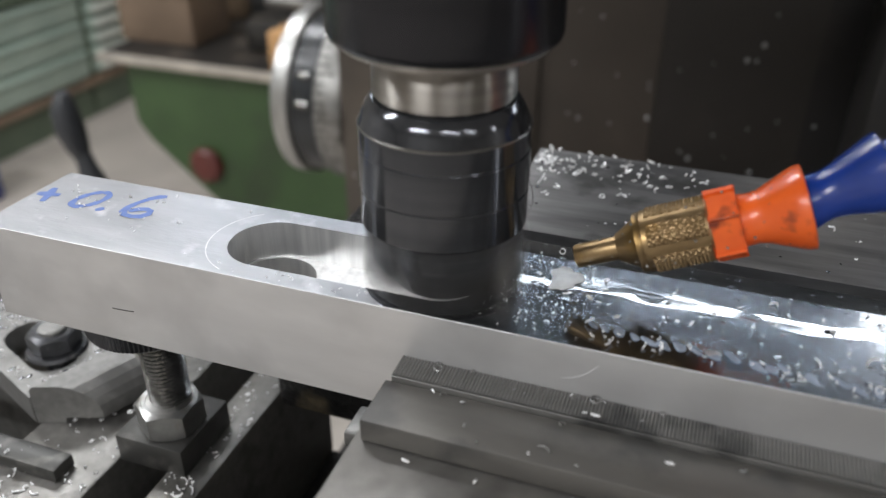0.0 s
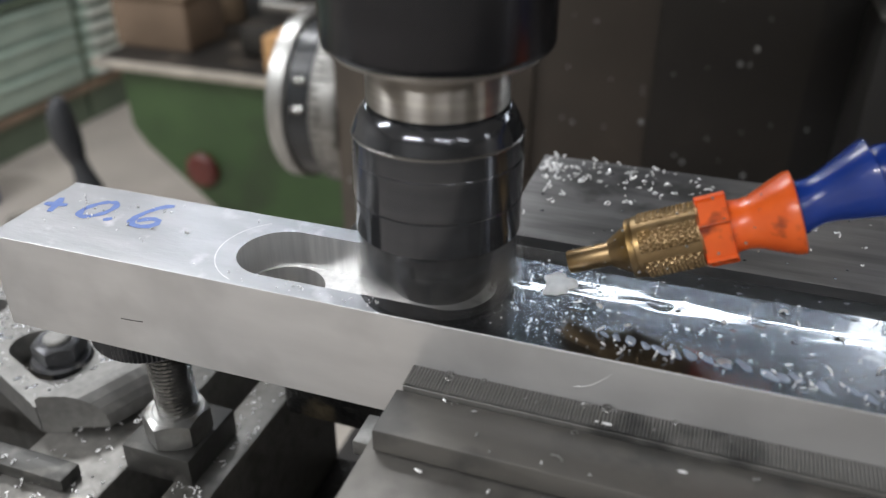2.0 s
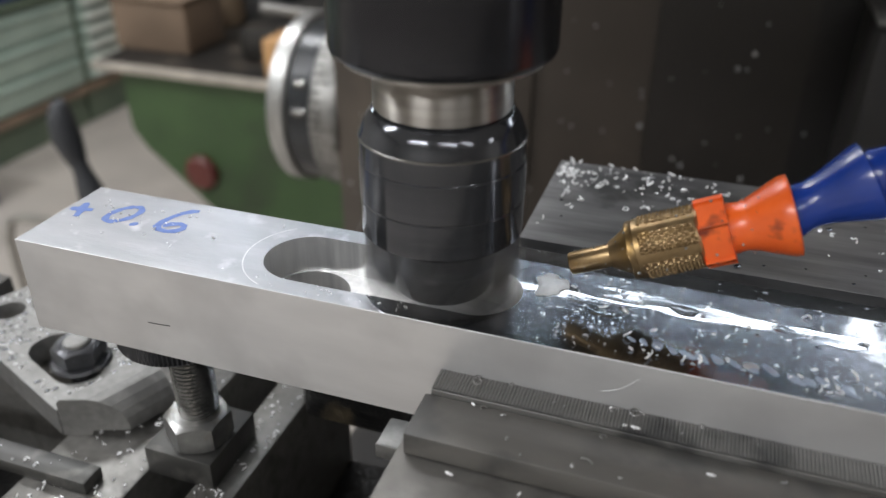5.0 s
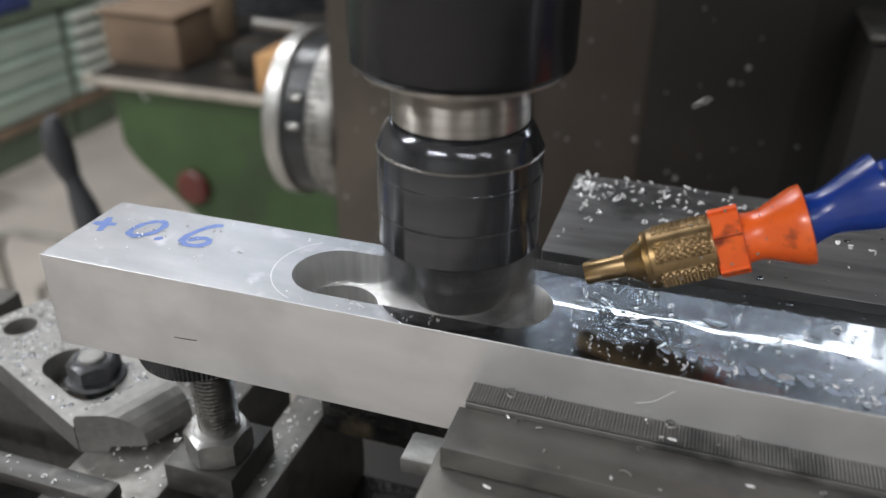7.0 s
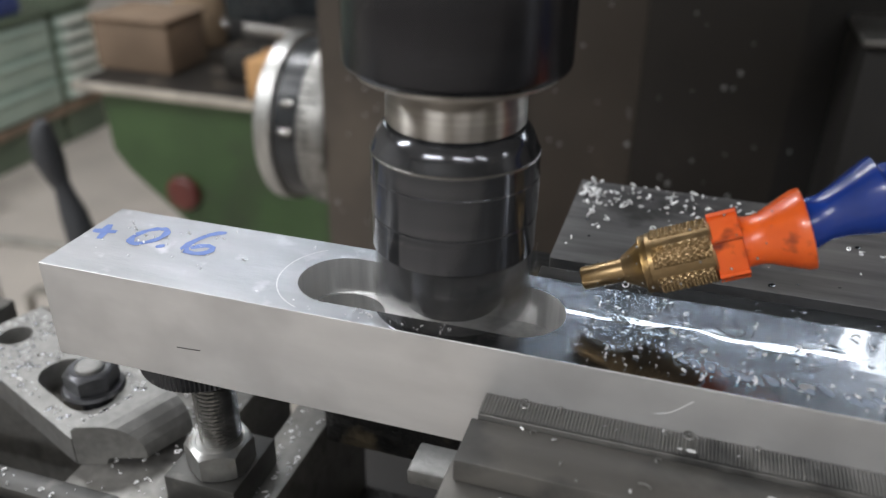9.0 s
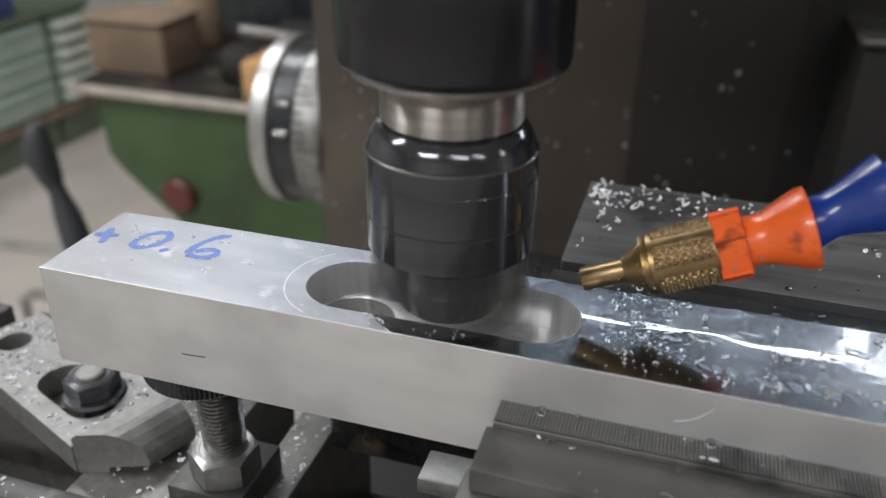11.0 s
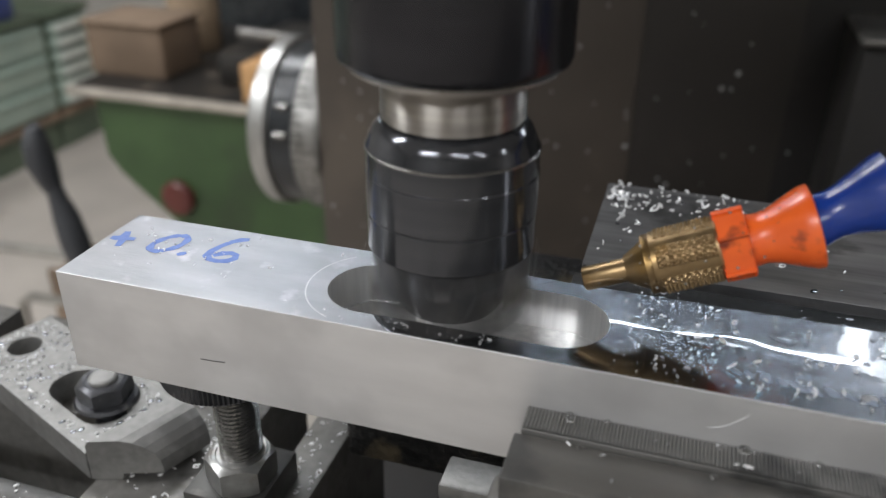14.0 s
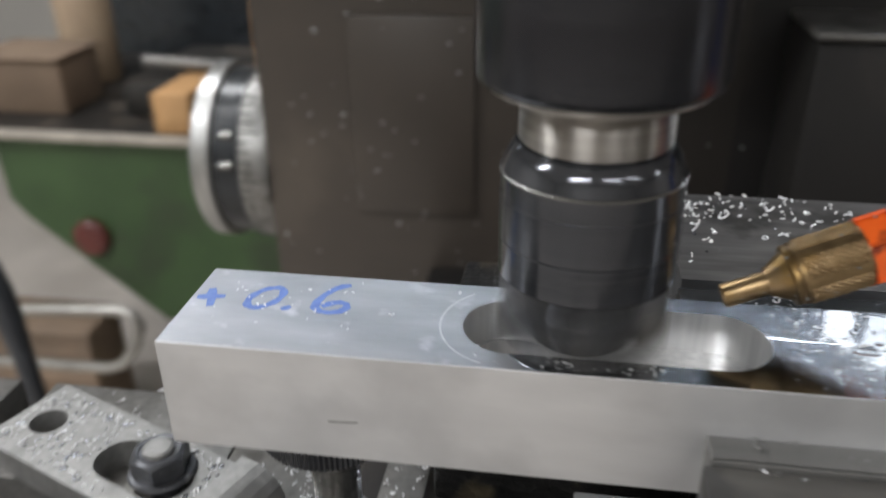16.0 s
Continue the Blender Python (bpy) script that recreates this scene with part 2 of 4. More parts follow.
def add_box(bm, lo, hi, bevel=0.0, m=None, seg=2):
    c = [(a + b) / 2 for a, b in zip(lo, hi)]
    s = [abs(b - a) for a, b in zip(lo, hi)]
    t = Matrix.Translation(c) @ Matrix.Diagonal((*s, 1))
    g = bmesh.ops.create_cube(bm, size=1, matrix=(m @ t) if m else t)
    if bevel:
        es = list({e for v in g["verts"] for e in v.link_edges})
        bmesh.ops.bevel(bm, geom=es, offset=bevel, segments=seg, affect="EDGES", profile=0.5)


def box(lo, hi, bevel=0.0, m=None):
    bm = bmesh.new()
    add_box(bm, lo, hi, bevel, m)
    return bm


def lathe(profile, n=64, m=None, bm=None, mod=None):
    """Turns a profile of (radius, height) round z."""
    bm = bm or bmesh.new()
    rings = []
    for r, z in profile:
        if r < 1e-6:
            rings.append([bm.verts.new((0, 0, z))])
        else:
            rings.append([bm.verts.new((r * math.cos(2 * math.pi * k / n), r * math.sin(2 * math.pi * k / n), z)) for k in range(n)])
    for a, b in zip(rings, rings[1:]):
        for k in range(n):
            vs = [a[k % len(a)], a[(k + 1) % len(a)], b[(k + 1) % len(b)], b[k % len(b)]]
            vs = list(dict.fromkeys(vs))
            if len(vs) > 2:
                bm.faces.new(vs)
    if m:
        bmesh.ops.transform(bm, matrix=m, verts=[v for r in rings for v in r])
    return bm


def prism(poly, z0, z1, m=None, bm=None, bevel=0.0):
    bm = bm or bmesh.new()
    lo = [bm.verts.new((x, y, z0)) for x, y in poly]
    hi = [bm.verts.new((x, y, z1)) for x, y in poly]
    k = len(poly)
    fs = [bm.faces.new(lo[::-1]), bm.faces.new(hi)]
    for i in range(k):
        fs.append(bm.faces.new((lo[i], lo[(i + 1) % k], hi[(i + 1) % k], hi[i])))
    if bevel:
        es = list({e for v in hi for e in v.link_edges if all(w in hi for w in e.verts)})
        g = bmesh.ops.bevel(bm, geom=es, offset=bevel, segments=2, affect="EDGES", profile=0.5)
    if m:
        bmesh.ops.transform(bm, matrix=m, verts=bm.verts[:])
    return bm


def along(a, b):
    """The pose whose z runs from a towards b."""
    d = Vector(b) - Vector(a)
    return Matrix.Translation(a) @ d.to_track_quat("Z", "Y").to_matrix().to_4x4()


def tube(points, r, n=10, bm=None):
    bm = bm or bmesh.new()
    pts = [Vector(p) for p in points]
    rings = []
    side = None
    for i, p in enumerate(pts):
        d = (pts[min(i + 1, len(pts) - 1)] - pts[max(i - 1, 0)]).normalized()
        if side is None:
            side = d.orthogonal().normalized()
        side = (side - d * side.dot(d)).normalized()
        up = d.cross(side)
        rr = r[i] if isinstance(r, (list, tuple)) else r
        rings.append([bm.verts.new(p + rr * (math.cos(2 * math.pi * k / n) * side + math.sin(2 * math.pi * k / n) * up)) for k in range(n)])
    for a, b in zip(rings, rings[1:]):
        for k in range(n):
            bm.faces.new((a[k], a[(k + 1) % n], b[(k + 1) % n], b[k]))
    bm.faces.new(rings[0][::-1])
    bm.faces.new(rings[-1])
    return bm


def fill_loops(bm, loops, z, index=0):
    """A flat face with holes, from closed loops of (x, y)."""
    edges = []
    rims = []
    for loop in loops:
        vs = [bm.verts.new((x, y, z)) for x, y in loop]
        rims.append(vs)
        edges += [bm.edges.new((vs[i], vs[(i + 1) % len(vs)])) for i in range(len(vs))]
    g = bmesh.ops.triangle_fill(bm, use_beauty=True, use_dissolve=False, edges=edges, normal=(0, 0, 1))
    for f in g["geom"]:
        if isinstance(f, bmesh.types.BMFace):
            f.material_index = index
    return rims


def arc(cx, cy, r, a0, a1, n):
    return [(cx + r * math.cos(radians(a0 + (a1 - a0) * i / n)), cy + r * math.sin(radians(a0 + (a1 - a0) * i / n))) for i in range(n + 1)]


# distances: the column and the workshop behind it, and the machine table, are set out from a point at a scale
FAR_EYE, FAR = Vector((0.073, -0.212, 0.152)), 1.16
TABLE_EYE, TABLE_FAR = Vector((0.2305, -0.212, 0.152)), 1.025


def set_back(eye, scale, *names):
    m = Matrix.Translation(eye) @ Matrix.Diagonal((scale, scale, scale, 1)) @ Matrix.Translation(-eye)
    done = set()
    for ob in list(scene.objects):
        chain = [o.name.split(".")[0] for o in (ob, ob.parent, ob.parent and ob.parent.parent) if o]
        if ob.type == "MESH" and ob.data not in done and any(c in names for c in chain):
            done.add(ob.data)
            ob.data.transform(m)


# ---- room ----
def room():
    x0, x1, y0, y1, z0, z1 = -3.75, 5.0, -3.6, 3.9, FLOOR_Z, 1.75
    for name, lo, hi, mat in (
        ("floor", (x0, y0, z0 - 0.1), (x1, y1, z0), "concrete"),
        ("ceiling", (x0, y0, z1), (x1, y1, z1 + 0.1), "ceiling"),
        ("wall_west", (x0 - 0.1, y0, z0), (x0, y1, z1), "wall"),
        ("wall_east", (x1, y0, z0), (x1 + 0.1, y1, z1), "wall"),
        ("wall_north", (x0, y1, z0), (x1, y1 + 0.1, z1), "wall"),
        ("wall_south", (x0, y0 - 0.1, z0), (x1, y0, z1), "wall"),
    ):
        tagged(put(name, box(lo, hi), M[mat], smooth=0), kind="structure")
    # unseen battens, one for every lamp, the added fill lamp included
    for lx, ly, power in LAMPS_CEILING:
        lamp = thing("ceiling_light", "unseen white ceiling batten with a lit fluorescent tube, some added as fill", "ceiling lamp", "workshop ceiling lights")
        part("housing", box((lx - 0.62, ly - 0.10, 1.69), (lx + 0.62, ly + 0.10, 1.75), 0.01), M["ceiling"], lamp)
        part("tube", tube([(lx - 0.58, ly, 1.675), (lx + 0.58, ly, 1.675)], 0.013), M["tube_glow"], lamp)


room()


# ---- milling machine, standing still ----
def milling_machine():
    mill = thing("milling_machine", "grimy brown milling machine column splashed with coolant", "milling machine")
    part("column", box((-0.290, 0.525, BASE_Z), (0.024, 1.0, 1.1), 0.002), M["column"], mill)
    # flush with the column; only the painted shade steps darker to the right
    part("side_housing", box((0.0240, 0.5252, BASE_Z), (0.150, 1.0, 1.1)), M["column_shaded"], mill, "brown housing, painted darker as shade")
    part("rear_housing", box((0.1500, 0.5254, BASE_Z), (0.66, 1.0, 1.1)), M["column_dark"], mill, "dark housing, shade painted into its colour")
    part("cover_plate", box((-0.199, 0.519, -0.19), (-0.082, 0.527, 0.002), 0.002), M["column"], mill)
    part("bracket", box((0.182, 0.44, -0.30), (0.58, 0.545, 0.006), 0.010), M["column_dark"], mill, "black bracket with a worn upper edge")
    part("bracket_cap", box((0.180, 0.435, 0.006), (0.58, 0.545, 0.013), 0.003), M["vise"], mill)
    bm = lathe([(0.0, 0.205), (0.052, 0.205), (0.052, 0.30), (0.12, 0.302), (0.12, 0.42)], 48, Matrix.Translation((0, 0.025, 0)))
    add_box(bm, (-0.14, -0.10, 0.42), (0.16, 0.70, 0.78), 0.02)
    part("head", bm, M["column_dark"], mill, "dark machine head above the spindle")
    # dial drum on the side of the column, its axis along x
    turn = Matrix.Translation((-0.290, 0.616, -0.1655)) @ pose(0, 0, 0, 0, -90, 0)
    part("dial_ring", lathe([(0.0, 0), (0.093, 0.0), (0.095, 0.003), (0.095, 0.030), (0.092, 0.0332), (0, 0.0332)], 72, turn), M["drum_dull"], mill, "dull graduated dial ring")
    for k in range(60):
        a = radians(6 * k)
        part("graduation", box((-0.3215, -0.0008, 0.0946), (-0.3080 if k % 5 else -0.2980, 0.0008, 0.0955), 0.0, Matrix.Translation((0, 0.616, -0.1655)) @ pose(0, 0, 0, 6 * k, 0, 0)), M["drum_black"], mill)
    part("dial_band", lathe([(0.0, 0.0325), (0.091, 0.0325), (0.091, 0.061), (0, 0.061)], 72, turn), M["drum_black"], mill, "black recessed band")
    part("dial_ring", lathe([(0.0, 0.0602), (0.092, 0.0602), (0.096, 0.0634), (0.096, 0.080), (0.092, 0.0835), (0.0, 0.0835)], 72, turn), M["drum_metal"], mill, "bright turned dial ring")
    for a in (152, 171):
        ca, sa = math.cos(radians(a)), math.sin(radians(a))
        y, z = 0.616 + 0.091 * ca, -0.1655 + 0.091 * sa
        part("dial_screw", lathe([(0, 0), (0.0045, 0), (0.0045, 0.013), (0.0035, 0.015), (0, 0.015)], 16, Matrix.Translation((-0.328, y, z)) @ pose(0, 0, 0, 0, -90, 0)), M["stud"], mill)
    # slim work light below the head
    part("work_light", box((-0.43, 0.409, 0.236), (0.235, 0.6425, 0.262), 0.004), M["drum_black"], mill, "slim lit work light")
    part("light_strip", box((-0.42, 0.4045, 0.2330), (0.228, 0.4088, 0.2365), 0.001), M["strip_glow"], mill)
    part("lamp_head", box((0.2355, 0.409, 0.200), (0.365, 0.6425, 0.262), 0.006), M["drum_black"], mill, "square lit lamp head")
    part("lamp_glass", box((0.242, 0.400, 0.206), (0.358, 0.4088, 0.240), 0.002), M["strip_glow"], mill)
    # a few drops on the paint
    rng = random.Random(4)
    bm = bmesh.new()
    for _ in range(150):
        x, z = rng.uniform(-0.28, 0.16), rng.uniform(-0.36, 0.08)
        r = rng.choice((0.0007, 0.0010, 0.0012, 0.0015, 0.0022))
        bmesh.ops.create_icosphere(bm, subdivisions=1, radius=r, matrix=Matrix.Translation((x, 0.5245 if not (-0.199 < x < -0.082 and z > -0.19) else 0.5185, z)) @ Matrix.Diagonal((1, 0.5, 1.2, 1)))
    tagged(put("coolant_drops", bm, M["dull_chip"]), "pale coolant drops and chips stuck to the brown column", "drops", kind="stuff")


milling_machine()
set_back(FAR_EYE, FAR, "column", "side_housing", "rear_housing", "cover_plate", "bracket", "bracket_cap", "dial_ring", "graduation", "dial_band", "dial_screw", "coolant_drops")


# ---- spindle with face mill (turns) ----
def spindle():
    sp = thing("milling_spindle", "black spindle with dark face mill turning over the aluminium bar", "milling tool")
    part("spindle_nose", lathe([(0.0, 0.25), (0.0350, 0.25), (0.0350, 0.0862), (0.0344, 0.0845), (0.0322, 0.0828), (0.0, 0.0828)], 96), M["nose"], sp)
    part("nose_lip", lathe([(0.0, 0.0830), (0.0322, 0.0830), (0.0314, 0.0818), (0.0262, 0.0794), (0.0232, 0.0788), (0.0, 0.0788)], 96), M["turned"], sp, "bright chamfered lip")
    part("collar", lathe([(0.0, 0.0818), (0.0215, 0.0818), (0.0218, 0.0750), (0.0222, 0.0744), (0.0222, 0.0668), (0.0216, 0.0660), (0.0, 0.0660)], 96), M["turned"], sp, "ground steel collar")
    part("tool_holder", lathe([(0.0, 0.0670), (0.0212, 0.0670), (0.0212, 0.0656), (0.0228, 0.0655), (0.0240, 0.0643), (0.0251, 0.0625), (0.0260, 0.0604), (0.0267, 0.0581), (0.0272, 0.0570), (0.0272, 0.0500),
                               (0.0274, 0.0496), (0.0274, 0.0368), (0.0270, 0.0364), (0.0272, 0.0360), (0.0272, 0.0245), (0.0266, 0.0238), (0.0, 0.0238)], 96), M["holder"], sp, "blackened tool holder with turned grooves", 18)
    # thin pale ring added as the highlight along the chamfer's lower rim
    part("rim_highlight", lathe([(0.02700, 0.0575), (0.02738, 0.0572), (0.02738, 0.0568), (0.0270, 0.0566)], 96), M["stud"], sp, "pale ring standing for light caught on the rim")
    bm = lathe([(0.0, 0.0240), (0.0232, 0.0240), (0.0205, 0.0205), (0.0188, 0.0120), (0.0172, 0.0020), (0.0165, 0.0010), (0.0, 0.0010)], 60)
    part("cutter_body", bm, M["holder"], sp, "dark cutter body")
    for k in range(5):
        turn = pose(0, 0, 0, 0, 0, 72 * k)
        part("cutter_rib", box((0.0150, -0.0030, 0.0012), (0.0262, 0.0062, 0.0236), 0.0012, turn), M["rib"], sp)
        part("carbide_insert", box((0.0180, -0.0050, 0.0002), (0.0272, -0.0031, 0.0120), 0.0004, turn), M["insert"], sp, "pale carbide insert")
    rng = random.Random(31)
    bm = bmesh.new()
    for _ in range(260):
        a, r, z = rng.uniform(0, 6.283), rng.uniform(0.0276, 0.0290), 0.0006 + 0.022 * rng.random() ** 1.5
        bmesh.ops.create_icosphere(bm, subdivisions=1, radius=rng.uniform(0.00012, 0.00026), matrix=Matrix.Translation((r * math.cos(a), r * math.sin(a), z)))
    part("flung_coolant", bm, M["foam"], sp, "pale coolant droplets whirling round the cutter")
    pts = [(0.0280 * math.cos(a) + 0.0010, 0.0280 * math.sin(a), 0.030 + 0.0040 * math.sin(a * 1.3)) for a in [radians(4 * i) for i in range(20)]]
    part("caught_chip", tube(pts, 0.00014, 5), M["stud"], sp, "thin bright chip caught round the tool")
    return sp


SPINDLE = spindle()
SPINDLE.location = (0, 0.025, 0)


# ---- coolant hose, standing still ----
def coolant_hose():
    hose = thing("coolant_hose", "jointed coolant hose with brass nozzle, orange fitting and blue links", "coolant hose")
    a, b = Vector((0.0438, 0.0315, 0.0128)), Vector((0.1122, 0.0398, 0.0398))
    m = along(a, b)
    part("nozzle_tip", lathe([(0.0026, 0.004), (0.0026, 0.0), (0.0036, 0.0), (0.0039, 0.0005), (0.0039, 0.0142), (0.0, 0.0142)], 32, m), M["brass"], hose, "thin brass outlet tube")
    part("nozzle_cone", lathe([(0.0, 0.0140), (0.0046, 0.0140), (0.0050, 0.0150), (0.0082, 0.0205), (0.0, 0.0205)], 40, m), M["brass"], hose)
    part("nozzle_collar", lathe([(0.0, 0.0203), (0.0092, 0.0203), (0.0097, 0.0208), (0.0097, 0.0226), (0.0092, 0.0232), (0.0, 0.0232)], 48, m), M["brass"], hose)
    # knurled sleeve: raised diamonds in two bands, flats between
    bm = bmesh.new()
    n, rows = 252, 84
    rings = []
    for j in range(rows + 1):
        z = 0.0230 + 0.0205 * j / rows
        ring = []
        for k in range(n):
            u = k / n * 36
            v = j / rows * 8.5
            d = (1 - 2 * abs((u + v) % 1 - 0.5)) * (1 - 2 * abs((u - v) % 1 - 0.5))
            flat = (k / n * 6) % 1
            r = 0.0101
            if 0.08 < flat < 0.74 and 0.0245 < z < 0.0425:
                r += 0.0008 * d
            else:
                r -= 0.0001
            ring.append(bm.verts.new((r * math.cos(2 * math.pi * k / n), r * math.sin(2 * math.pi * k / n), z)))
        rings.append(ring)
    for p, q in zip(rings, rings[1:]):
        for k in range(n):
            bm.faces.new((p[k], p[(k + 1) % n], q[(k + 1) % n], q[k]))
    bm.faces.new(rings[0][::-1])
    bm.faces.new(rings[-1])
    bmesh.ops.transform(bm, matrix=m, verts=bm.verts[:])
    part("knurled_sleeve", bm, M["brass"], hose, "knurled brass sleeve", smooth=25)
    # hexagon with a pocket sunk into every flat
    hexa = [(0.0121 * math.cos(radians(60 * k + 24)), 0.0121 * math.sin(radians(60 * k + 24))) for k in range(6)]
    bm = prism(hexa, 0.0430, 0.0522)
    sides = [f for f in bm.faces if len(f.verts) == 4]
    bmesh.ops.inset_individual(bm, faces=sides, thickness=0.0020, depth=0.0)
    bmesh.ops.inset_individual(bm, faces=sides, thickness=0.0003, depth=-0.0011)
    bmesh.ops.transform(bm, matrix=m, verts=bm.verts[:])
    part("orange_hexagon", bm, M["orange"], hose, "orange plastic hexagon with sunk pockets", smooth=20)
    bell = [(0.0, 0.0515), (0.0084, 0.0515), (0.0080, 0.0540), (0.0079, 0.0560), (0.0086, 0.0590), (0.0104, 0.0630), (0.0121, 0.0672), (0.0128, 0.0692), (0.0129, 0.0712), (0.0119, 0.0716), (0.0095, 0.0704), (0.0, 0.0700)]
    part("orange_bell", lathe(bell, 56, m), M["orange"], hose, "flared orange plastic bell")
    # coolant splashes clinging to the nozzle and the fitting
    rng = random.Random(52)
    bm = bmesh.new()
    for _ in range(110):
        z = rng.uniform(0.001, 0.071)
        r = 0.0041 if z < 0.014 else 0.0041 + 0.0058 * (z - 0.014) / 0.0065 if z < 0.0205 else 0.0104 if z < 0.0432 else 0.0113 if z < 0.052 else 0.0085 + 0.0044 * max(0.0, (z - 0.056) / 0.015)
        turn = rng.uniform(0, 6.283)
        at = m @ Vector((r * math.cos(turn), r * math.sin(turn), z))
        bmesh.ops.create_icosphere(bm, subdivisions=1, radius=rng.choice((0.0002, 0.0003, 0.0003, 0.0005)), matrix=Matrix.Translation(at))
    tagged(put("nozzle_drops", bm, M["wet_drop"]), "small coolant drops clinging to the nozzle and fitting", "drops", kind="stuff")
    # blue links, each a ball in the bell before it
    link = [(0.0, 0.0), (0.0070, 0.0005), (0.0098, 0.0040), (0.0102, 0.0075), (0.0090, 0.0120), (0.0086, 0.0150), (0.0094, 0.0190), (0.0118, 0.0260), (0.0140, 0.0325), (0.0142, 0.0345), (0.0134, 0.0350), (0.0, 0.0340)]
    base = lathe([(r * 0.86, z * 0.9) for r, z in link], 48)
    me = None
    p = b - (b - a).normalized() * 0.0105
    d = (b - a).normalized()
    goal = Vector((0.42, 0.64, 0.40))
    for i in range(32):
        want = Vector((0.80, 0.16, 0.58)).normalized() if i < 2 else (goal - p).normalized()
        d = (d * 0.35 + want * 0.65).normalized()
        if me is None:
            ob = part("blue_link", base, M["blue"], hose)
            me = ob.data
        else:
            ob = new("blue_link", me)
            ob.parent = hose
        ob.matrix_local = along(p, p + d)
        p = p + d * 0.0270
        if p.y > 0.62:
            break


coolant_hose()

# ---- on the moving table: built in the workpiece's own space ----
MOVERS = []


def mover(ob):
    MOVERS.append(ob)
    return ob


SLOT_R, SLOT_Y, SLOT_A, SLOT_B, SLOT_D = 0.01635, 0.02485, 0.1134, 0.1787, 0.015
BAR_L, BAR_W, BAR_H = 0.43, 0.05, 0.041
CUT_R = 0.0275


def stadium(n=24):
    return arc(SLOT_B, SLOT_Y, SLOT_R, -90, 90, n) + arc(SLOT_A, SLOT_Y, SLOT_R, 90, 270, n)


def cut_arc(cx, ya, yb, n):
    """Left edge of the milled face, a piece of the cutter's circle."""
    out = []
    for i in range(n + 1):
        y = ya + (yb - ya) * i / n
        out.append((cx - math.sqrt(CUT_R ** 2 - (y - 0.025) ** 2), y))
    return out


def bar():
    body = mover(thing("aluminium_bar", "bright aluminium bar with a milled slot and blue handwritten marking", "workpiece"))
    c, n = 0.00018, 10
    cx = -FEED_START
    yn, yf = SLOT_Y - SLOT_R, SLOT_Y + SLOT_R
    near, far = cut_arc(cx, c, yn, n), cut_arc(cx, yf, BAR_W - c, n)
    bm = bmesh.new()
    left = [(c, c)] + near + arc(SLOT_A, SLOT_Y, SLOT_R, 270, 90, 24) + far + [(c, BAR_W - c)]
    right = [(BAR_L - c, c), (BAR_L - c, BAR_W - c)] + far[::-1] + arc(SLOT_B, SLOT_Y, SLOT_R, 90, -90, 24) + near[::-1]
    for loop, idx in ((left, 1), (right, 2)):
        f = bm.faces.new([bm.verts.new((x, y, 0)) for x, y in loop])
        f.material_index = idx
    outer = [(0, 0), (BAR_L, 0), (BAR_L, BAR_W), (0, BAR_W)]
    inner = [(c, c), (BAR_L - c, c), (BAR_L - c, BAR_W - c), (c, BAR_W - c)]
    levels = [(inner, 0.0), (outer, -c), (outer, -BAR_H + c), (inner, -BAR_H)]
    rings = [[bm.verts.new((x, y, z)) for x, y in loop] for loop, z in levels]
    for p, q in zip(rings, rings[1:]):
        for k in range(4):
            bm.faces.new((p[k], p[(k + 1) % 4], q[(k + 1) % 4], q[k]))
    # underside with the through hole
    hole = arc(SLOT_A, SLOT_Y, 0.0150, 0, 360 - 10, 35)
    fill_loops(bm, [inner, hole], -BAR_H, 0)
    # slot walls and floor
    st = stadium()
    a = [bm.verts.new((x, y, 0)) for x, y in st]
    b = [bm.verts.new((x, y, -SLOT_D)) for x, y in st]
    for k in range(len(st)):
        f = bm.faces.new((a[k], a[(k + 1) % len(st)], b[(k + 1) % len(st)], b[k]))
        f.material_index = 3
    fill_loops(bm, [st, hole], -SLOT_D, 3)
    a = [bm.verts.new((x, y, -SLOT_D)) for x, y in hole]
    b = [bm.verts.new((x, y, -BAR_H)) for x, y in hole]
    for k in range(len(hole)):
        f = bm.faces.new((a[k], a[(k + 1) % len(hole)], b[(k + 1) % len(hole)], b[k]))
        f.material_index = 3
    bmesh.ops.remove_doubles(bm, verts=bm.verts[:], dist=1e-6)
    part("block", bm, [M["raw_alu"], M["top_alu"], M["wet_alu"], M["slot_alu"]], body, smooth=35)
    # handwriting: + 0 , 6 in marker strokes
    def stroke(pts, w=0.0016):
        bm = bmesh.new()
        ps = [Vector((x, y, 0.00012)) for x, y in pts]
        rows_ = []
        for i, p in enumerate(ps):
            d = (ps[min(i + 1, len(ps) - 1)] - ps[max(i - 1, 0)]).normalized()
            s = Vector((-d.y, d.x, 0)) * w * (0.75 if i in (0, len(ps) - 1) else 1.0 + 0.18 * math.sin(i * 1.7))
            rows_.append((bm.verts.new(p + s), bm.verts.new(p - s)))
        for (p, q), (r, s) in zip(rows_, rows_[1:]):
            bm.faces.new((p, q, s, r))
        return bm
    for pts in ([(0.0020, 0.0288), (0.0045, 0.0291), (0.0085, 0.0298), (0.0118, 0.0304)], [(0.0052, 0.0352), (0.0062, 0.0318), (0.0078, 0.0275), (0.0090, 0.0232)]):
        part("plus_stroke", stroke(pts), M["marker"], body, "blue marker plus sign", 0)
    zero = [(0.0262 + 0.0052 * math.cos(a) + 0.0016 * math.sin(a), 0.0315 + 0.0072 * math.sin(a) + 0.0005 * math.cos(a)) for a in [radians(100 + 15 * i) for i in range(25)]]
